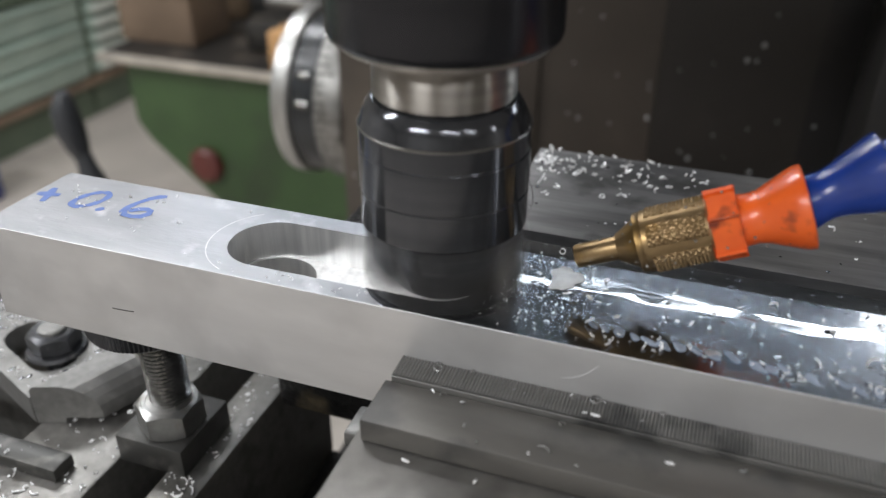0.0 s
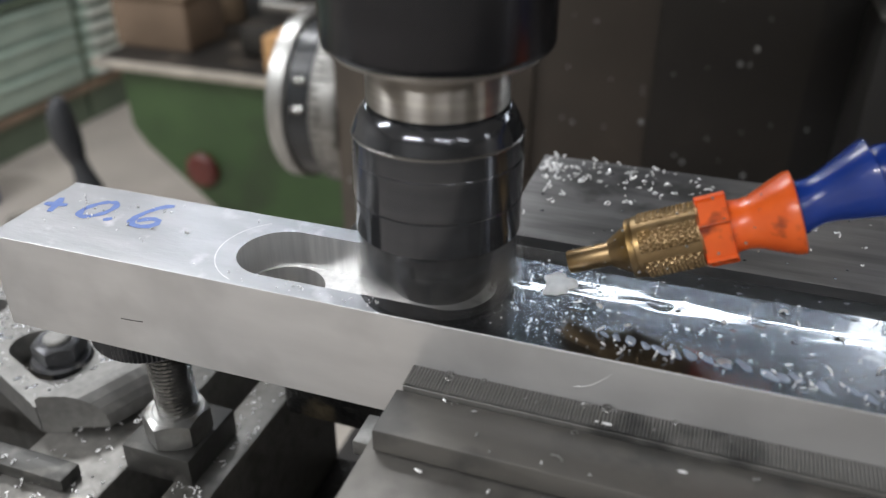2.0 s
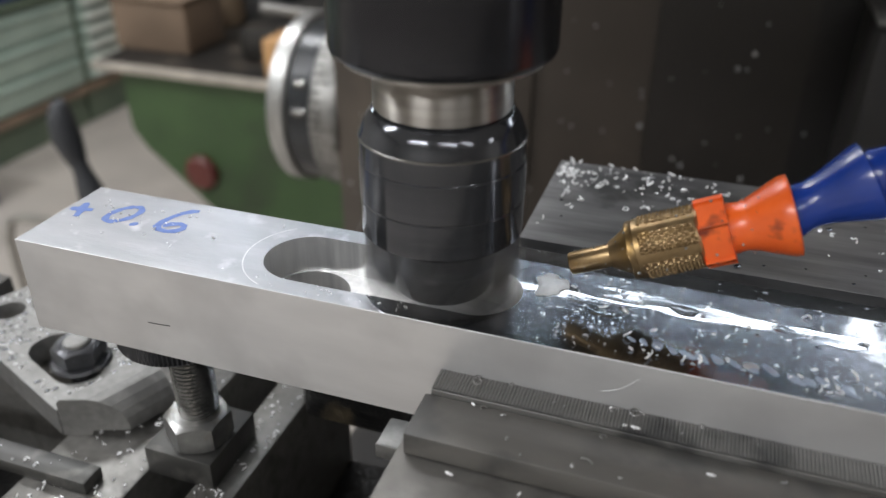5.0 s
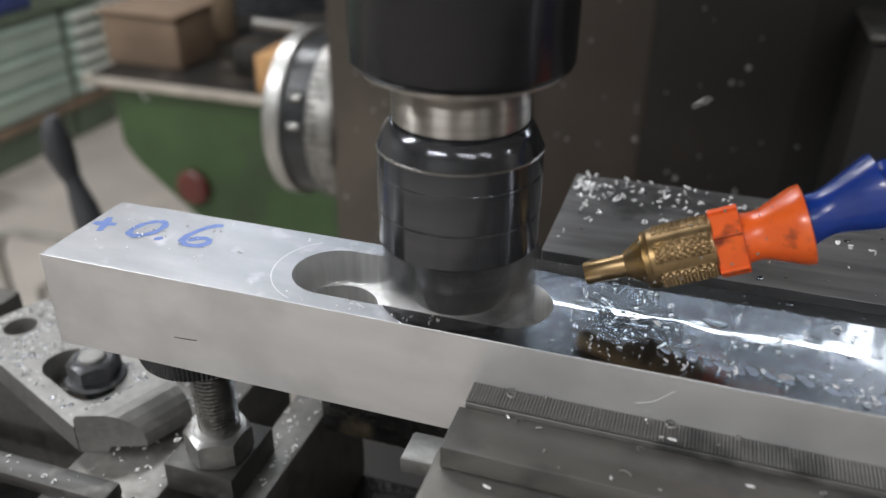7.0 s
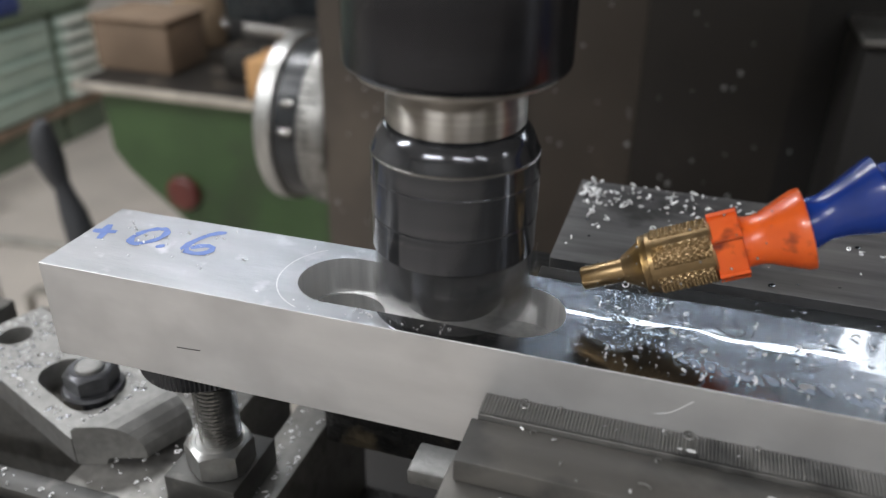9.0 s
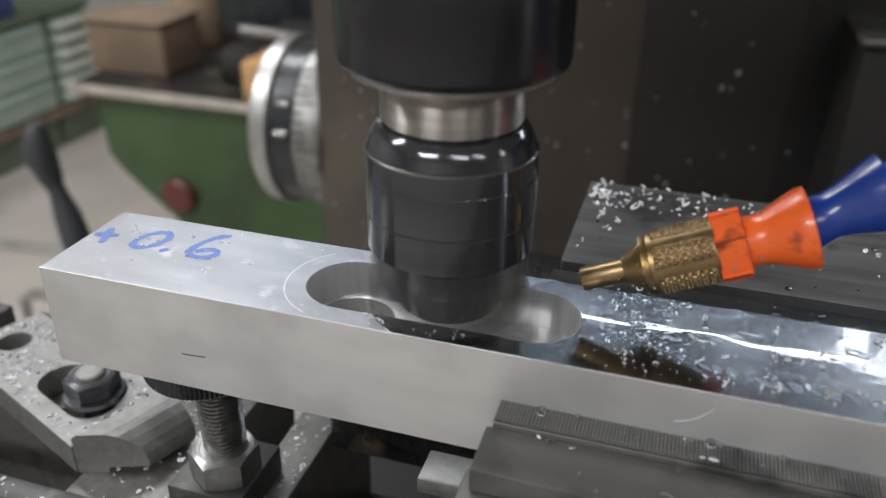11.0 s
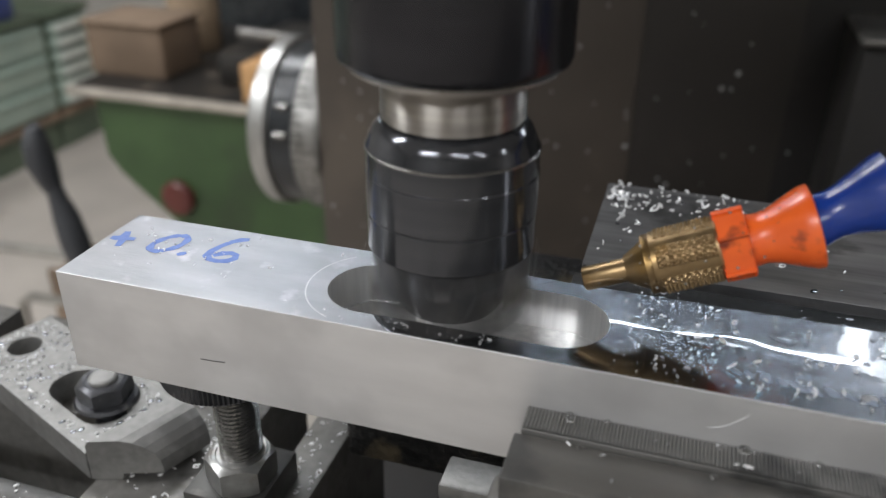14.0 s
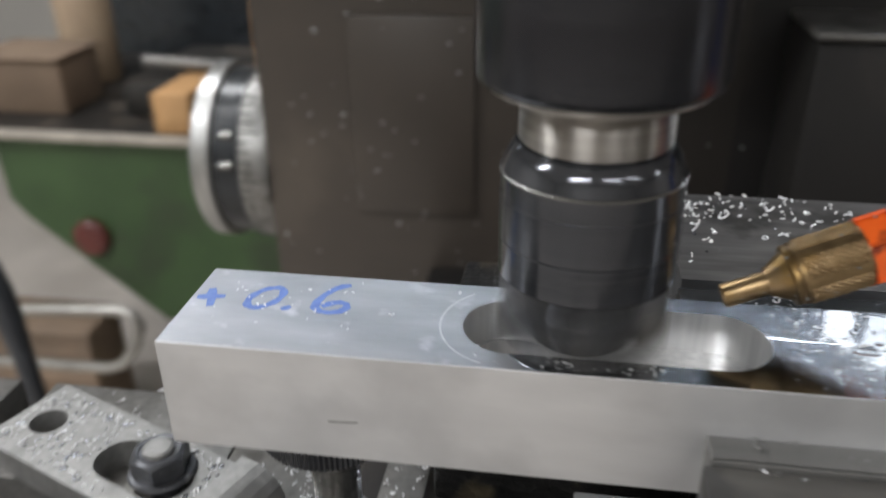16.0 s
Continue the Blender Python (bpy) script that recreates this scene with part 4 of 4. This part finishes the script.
def strap_litter():
    rng = random.Random(41)
    bm = bmesh.new()
    for p in strap_spots(rng, 170):
        curl(bm, p, rng, rng.uniform(0.0006, 0.0019), 0.0003)
    mover(tagged(put("strap_chips", bm, M["chip"], smooth=60), "fine bright chips scattered over the clamping strap", "metal chips", kind="stuff"))
    bm = bmesh.new()
    for p in strap_spots(rng, 100):
        m = Matrix.Translation(p) @ pose(0, 0, 0, 0, 0, rng.uniform(0, 90)) @ Matrix.Diagonal((rng.uniform(0.9, 1.9), 1, 0.3, 1))
        bmesh.ops.create_icosphere(bm, subdivisions=2, radius=rng.uniform(0.0004, 0.0013), matrix=m)
    mover(tagged(put("strap_beads", bm, M["wet_alu"]), "clear coolant beads on the clamping strap", "drops", kind="stuff"))


strap_litter()


def jaw_chips():
    """Single chips that lie on the jaw and slide."""
    bm, flat = bmesh.new(), bmesh.new()

    def ring(x, y, z, r, sweep, thick=0.00021):
        pts = [(x + r * math.cos(radians(a)), y + r * math.sin(radians(a)), z + thick + 0.0000012 * a) for a in range(20, 20 + sweep, 20)]
        tube(pts, thick, 5, bm)

    def fleck(x, y, z, r, turn):
        m = Matrix.Translation((x, y, z + 0.0003)) @ pose(0, 0, 0, 8, 6, turn) @ Matrix.Diagonal((1.5, 0.6, 0.25, 1))
        bmesh.ops.create_icosphere(flat, subdivisions=1, radius=r * 0.85, matrix=m)

    ring(0.1878, -0.0014, -0.0172, 0.0009, 400)
    ring(0.1884, -0.0040, -0.0172, 0.0014, 640)
    ring(0.1995, -0.0014, -0.0172, 0.0008, 300)
    ring(0.2330, -0.0030, -0.0172, 0.0011, 260)
    ring(0.2393, -0.0022, -0.0172, 0.0017, 700)
    ring(0.2597, -0.0016, -0.0172, 0.0010, 300)
    ring(0.2279, -0.0265, -0.0203, 0.0026, 120, 0.0003)
    ring(0.1930, -0.0120, -0.0203, 0.0010, 240)
    ring(0.2314, -0.0126, -0.0203, 0.0010, 260)
    for x, y, z, r, turn in ((0.2317, -0.0020, -0.0172, 0.0008, 70), (0.2403, -0.0088, -0.0172, 0.0014, 5), (0.2371, -0.0088, -0.0172, 0.0008, 20),
                             (0.2247, -0.0280, -0.0203, 0.0009, 100), (0.2636, -0.0183, -0.0203, 0.0013, 5), (0.1893, -0.0112, -0.0203, 0.0009, -40),
                             (0.2388, -0.0282, -0.0203, 0.0005, 0), (0.1890, -0.0345, -0.0290, 0.0013, -10), (0.2112, -0.0356, -0.0290, 0.0010, 80)):
        fleck(x, y, z, r, turn)
    mover(tagged(put("jaw_chips", bm, M["nut"], smooth=60), "dull curled chips lying on the jaw", "metal chips", kind="stuff"))
    mover(tagged(put("jaw_flecks", flat, M["chip"], smooth=60), "flat bright chips lying on the jaw", "metal chips", kind="stuff"))


jaw_chips()


def drops():
    rng = random.Random(21)
    bm = bmesh.new()
    for count, lo, hi, z, r0 in ((60, (0.198, 0.002), (0.35, 0.049), 0.0, 0.0010), (50, (0.198, 0.008), (0.23, 0.045), 0.0, 0.0006), (16, (0.18, 0.10), (0.36, 0.18), -0.0168, 0.0010), (40, (0.20, 0.052), (0.36, 0.09), -0.0175, 0.0009)):
        for _ in range(count):
            r = r0 * rng.choice((0.4, 0.5, 0.6, 0.8, 1.2))
            p = (rng.uniform(lo[0], hi[0]), rng.uniform(lo[1], hi[1]), z)
            bmesh.ops.create_icosphere(bm, subdivisions=2, radius=r, matrix=Matrix.Translation(p) @ pose(0, 0, 0, 0, 0, rng.uniform(0, 90)) @ Matrix.Diagonal((rng.uniform(0.9, 1.9), 1, 0.13, 1)))
    mover(tagged(put("coolant_beads", bm, M["wet_alu"]), "clear coolant beads on the wet metal", "drops", kind="stuff"))


drops()


# ---- background of the workshop ----
def lathe_bench():
    g = thing("green_machine", "dark green machine with a worn steel tray on top", "machine tool")
    y = 1.10
    poly = [(-1.07, -0.345), (-1.065, -0.48), (-1.035, -0.52), (-0.78, -0.735), (0.05, -0.735), (0.05, -0.345)]
    bm = prism(poly, 0.0, 0.55, Matrix.Translation((0, y + 0.02, 0)) @ Matrix(((1, 0, 0, 0), (0, 0, 1, 0), (0, 1, 0, 0), (0, 0, 0, 1))))
    part("body", bm, M["green"], g)
    part("base", box((-0.72, y + 0.10, BASE_Z), (0.05, y + 0.55, -0.7352)), M["teal_dark"], g)
    part("tray_lip", box((-1.115, y - 0.012, -0.349), (0.02, y + 0.010, -0.334), 0.003), M["tray"], g, "worn bright tray lip")
    part("tray_floor", box((-1.115, y + 0.0065, -0.344), (0.02, y + 0.60, -0.337)), M["tray_dark"], g, "oily dark tray")
    part("tray_end", box((-1.117, y + 0.012, -0.346), (-1.1055, y + 0.60, -0.334), 0.003), M["tray_dark"], g)
    part("red_button", lathe([(0.0, 0), (0.037, 0), (0.037, 0.012), (0.031, 0.018), (0.0, 0.020)], 32, Matrix.Translation((-0.905, y + 0.02, -0.555)) @ pose(0, 0, 0, 90, 0, 0)), M["red"], g, "dull red push button")
    c = thing("cardboard_box", "brown cardboard box standing on the tray", "box")
    part("carton", box((-1.135, y + 0.10, -0.3365), (-0.955, y + 0.24, -0.232), 0.006), M["card"], c)
    part("flap", box((-1.14, y + 0.09, -0.2315), (-0.950, y + 0.25, -0.224), 0.003), M["card"], c, "closed cardboard lid")
    w = thing("wooden_block", "orange-brown pine block on the tray", "wooden block")
    part("block", box((-0.735, y + 0.02, -0.3365), (-0.665, y + 0.18, -0.262), 0.004), M["wood"], w)
    w = thing("wooden_post", "upright pine offcut on the tray", "wooden block")
    part("block", box((-0.61, y + 0.22, -0.3365), (-0.53, y + 0.30, 0.05), 0.004), M["wood"], w)
    v = thing("tool_slide", "dark oily machine slide lying on the tray", "machine part")
    part("slide", box((-0.84, y + 0.10, -0.3365), (-0.50, y + 0.42, -0.265), 0.02), M["tray_dark"], v)
    part("slide_bar", tube([(-0.80, y + 0.14, -0.235), (-0.66, y + 0.18, -0.252)], 0.012), M["table"], v, "bright round bar")
    h = thing("machine_head_cover", "dark grey machine cabinet standing behind the green machine", "machine part")
    part("cover", box((-1.26, y + 0.62, BASE_Z), (-0.20, y + 0.85, 0.35), 0.03), M["drum_black"], h)
    part("cover_band", box((-1.265, y + 0.615, -0.16), (-0.195, y + 0.855, -0.14), 0.004), M["column_dark"], h)
    s = thing("beige_bottle", "dull beige plastic bottle behind the carton", "bottle")
    part("bottle", lathe([(0.0, 0.0), (0.055, 0.0), (0.058, 0.01), (0.058, 0.22), (0.03, 0.27), (0.03, 0.30), (0.0, 0.30)], 32, Matrix.Translation((-1.045, y + 0.36, -0.336))), M["card_pale"], s)


lathe_bench()


def drawer_cabinet(y0, y1, drawers, top, front=-2.27, slim=False):
    c = thing("drawer_cabinet", "pale green steel cabinet with pull drawers" if not slim else "pale green steel cabinet with slim drawers and bright pulls", "cabinet", "tool cabinets")
    part("carcass", box((front - 0.62, y0, BASE_Z + 0.16), (front - 0.02, y1, top), 0.006), M["teal_dark" if slim else "teal"], c)
    part("plinth", box((front - 0.58, y0 + 0.002, BASE_Z), (front - 0.03, y1 - 0.002, BASE_Z + 0.1295)), M["teal_dark"], c, "dark green plinth")
    part("rust_strip", box((front - 0.60, y0, BASE_Z + 0.13), (front - 0.004, y1, BASE_Z + 0.1595)), M["plinth"], c, "rusty brown kick strip")
    part("worktop", box((front - 0.64, y0 - 0.004, top + 0.0005), (front + 0.01, y1 + 0.004, top + 0.03), 0.004), M["teal_dark"], c)
    h = (top - BASE_Z - 0.18) / drawers
    for i in range(drawers):
        z0 = BASE_Z + 0.17 + i * h
        d = part("drawer_front", box((front - 0.0195, y0 + 0.012, z0 + 0.006), (front, y1 - 0.012, z0 + h - 0.006), 0.004), M["teal"], c)
        part("drawer_pull", box((front + 0.0005, y0 + 0.03, z0 + h - (0.040 if slim else 0.024)), (front + (0.026 if slim else 0.016), y1 - 0.03, z0 + h - 0.014), 0.004), M["handle"] if slim else M["teal"], d, "pale full-width pull")


drawer_cabinet(0.55, 1.42, 3, -0.54)
drawer_cabinet(1.43, 2.315, 3, -0.54)
drawer_cabinet(2.33, 2.56, 6, -0.54, slim=True)


def background_clutter():
    b = thing("storage_bin", "dark blue plastic bin on the cabinet", "bin")
    part("bin", box((-2.62, 1.62, -0.5095), (-2.27, 2.20, -0.42), 0.02), M["blue_bin"], b)
    b = thing("blue_canister", "blue plastic canister on the floor by the cabinet", "canister")
    part("canister", box((-2.20, 1.42, BASE_Z), (-2.06, 1.60, BASE_Z + 0.22), 0.02), M["blue_bin"], b)
    # dark flexible lever hanging beside the machine
    l = thing("rubber_lever", "black rubber-covered machine lever with a thick grip", "lever")
    part("grip", tube([(-0.697, 0.57, -0.195), (-0.700, 0.57, -0.203), (-0.702, 0.57, -0.220), (-0.700, 0.57, -0.245), (-0.694, 0.57, -0.268), (-0.690, 0.57, -0.282)], [0.006, 0.012, 0.017, 0.019, 0.015, 0.011], 16), M["rubber"], l)
    part("stem", tube([(-0.691, 0.57, -0.270), (-0.686, 0.57, -0.292), (-0.680, 0.57, -0.318), (-0.672, 0.567, -0.350), (-0.664, 0.565, -0.385), (-0.655, 0.56, -0.44), (-0.64, 0.55, -0.56), (-0.62, 0.55, BASE_Z)], [0.010, 0.012, 0.017, 0.019, 0.017, 0.013, 0.013, 0.013], 14), M["rubber"], l)
    # bent tube rail in front of the green machine
    h = thing("bent_rail", "bent grey steel tube rail beside the green machine", "rail")
    part("tube", tube([(-1.30, 0.95, BASE_Z), (-1.30, 0.95, -0.70), (-1.28, 0.95, -0.655), (-1.24, 0.95, -0.64), (-0.98, 0.95, -0.627), (-0.775, 0.95, -0.612), (-0.748, 0.95, -0.618), (-0.738, 0.95, -0.640), (-0.750, 0.95, -0.682), (-0.785, 0.95, -0.728), (-0.815, 0.95, -0.741), (-1.00, 0.95, -0.745), (-1.18, 0.95, -0.75), (-1.21, 0.95, -0.77), (-1.22, 0.95, BASE_Z)], 0.0105, 12), M["pale_tube"], h)
    p = thing("wooden_crate", "low brown wooden crate on the floor", "crate")
    for k in range(4):
        part("crate_board", box((-1.20, 1.02, BASE_Z + 0.083 * k), (-0.90, 1.035, BASE_Z + 0.083 * k + 0.076), 0.004), M["plinth"], p)
    part("crate_body", box((-1.19, 1.0355, BASE_Z), (-0.91, 1.16, -0.73), 0.006), M["card"], p)


background_clutter()
set_back(FAR_EYE, FAR, "green_machine", "cardboard_box", "wooden_block", "wooden_post", "tool_slide", "machine_head_cover", "beige_bottle", "drawer_cabinet", "storage_bin", "blue_canister", "rubber_lever", "bent_rail", "wooden_crate")


# ---- chips thrown off by the cutter ----
FLIERS = []


def flying_chip(t, p):
    """A chip that leaves the cutter, passes p at t seconds, and comes to lie on the floor."""
    bm = bmesh.new()
    n = 9
    pts = [(0.0022 * math.cos(a), 0.0022 * math.sin(a), 0.0009 * a) for a in [radians(32 * i) for i in range(n)]]
    tube(pts, 0.0004, 5, bm)
    ob = tagged(put("flying_chip", bm, M["chip"], smooth=60), "small bright aluminium chip thrown off by the cutter", "metal chip", "flying chips")
    start, mid = Vector((0.0, 0.025, 0.012)), Vector(p)
    side = Vector(((mid.x - start.x), (mid.y - start.y), 0))
    land = mid + side * 1.2
    land.y = min(land.y, 0.43)
    land.z = FLOOR_Z + 0.001
    up = mid + side * 0.35 + Vector((0, 0, 0.01))
    up.y = min(up.y, 0.42)
    t0 = max(0.05, t - 0.18)
    rows_ = [(0.0, pose(*start)), (t0, pose(*start)), (t0 + 0.09, pose(*(start.lerp(mid, 0.55) + Vector((0, 0, 0.012))), 40, 20, 60)),
             (t, pose(*mid, 60, 50, 130)), (t + 0.12, pose(*up, 100, 70, 190)), (t + 0.6, pose(*land, 120, 60, 250)), (16.0, pose(*land, 120, 60, 250))]
    FLIERS.append((ob, rows_))


flying_chip(3.5, (-0.206, 0.220, -0.033))
flying_chip(3.5, (-0.138, 0.180, -0.043))
flying_chip(2.5, (-0.121, 0.150, -0.024))
flying_chip(7.0, (0.072, 0.200, 0.022))
flying_chip(7.0, (-0.342, 0.300, -0.051))
flying_chip(12.5, (0.102, 0.120, 0.072))
flying_chip(14.5, (-0.116, 0.200, 0.005))
flying_chip(14.5, (0.042, 0.200, 0.004))
flying_chip(9.0, (-0.254, 0.300, 0.016))
flying_chip(13.0, (-0.274, 0.300, 0.012))


# ---- motion ----
def motions():
    rows_ = [(t, pose(feed_at(t), 0, 0)) for t in range(0, 17)]
    for ob in MOVERS:
        walk(ob, rows_)
    for ob, own in FLIERS:
        walk(ob, own)
    # foam below the nozzle: slides over the slot's edge, along its floor and down the through hole
    walk(FOAM, [(0.0, pose(0.0400, 0.0370, 0)), (4.6, pose(0.0400, 0.0370, 0)), (5.4, pose(0.0300, 0.0330, 0)), (6.0, pose(0.0160, 0.0260, 0)),
                (6.15, pose(0.0100, 0.0250, -0.0148)), (6.35, pose(-0.0200, 0.0250, -0.0148)), (6.45, pose(-0.0480, 0.0250, -0.0148)),
                (6.55, pose(-0.0485, 0.0250, -0.0800)), (6.8, pose(-0.0485, 0.0250, -0.1995)), (16.0, pose(-0.0485, 0.0250, -0.1995))])
    # the spindle turns clockwise seen from above
    walk(SPINDLE, [(i / FPS, pose(0, 0.025, 0, 0, 0, -82.0 * i)) for i in range(0, 16 * FPS + 1)])


motions()
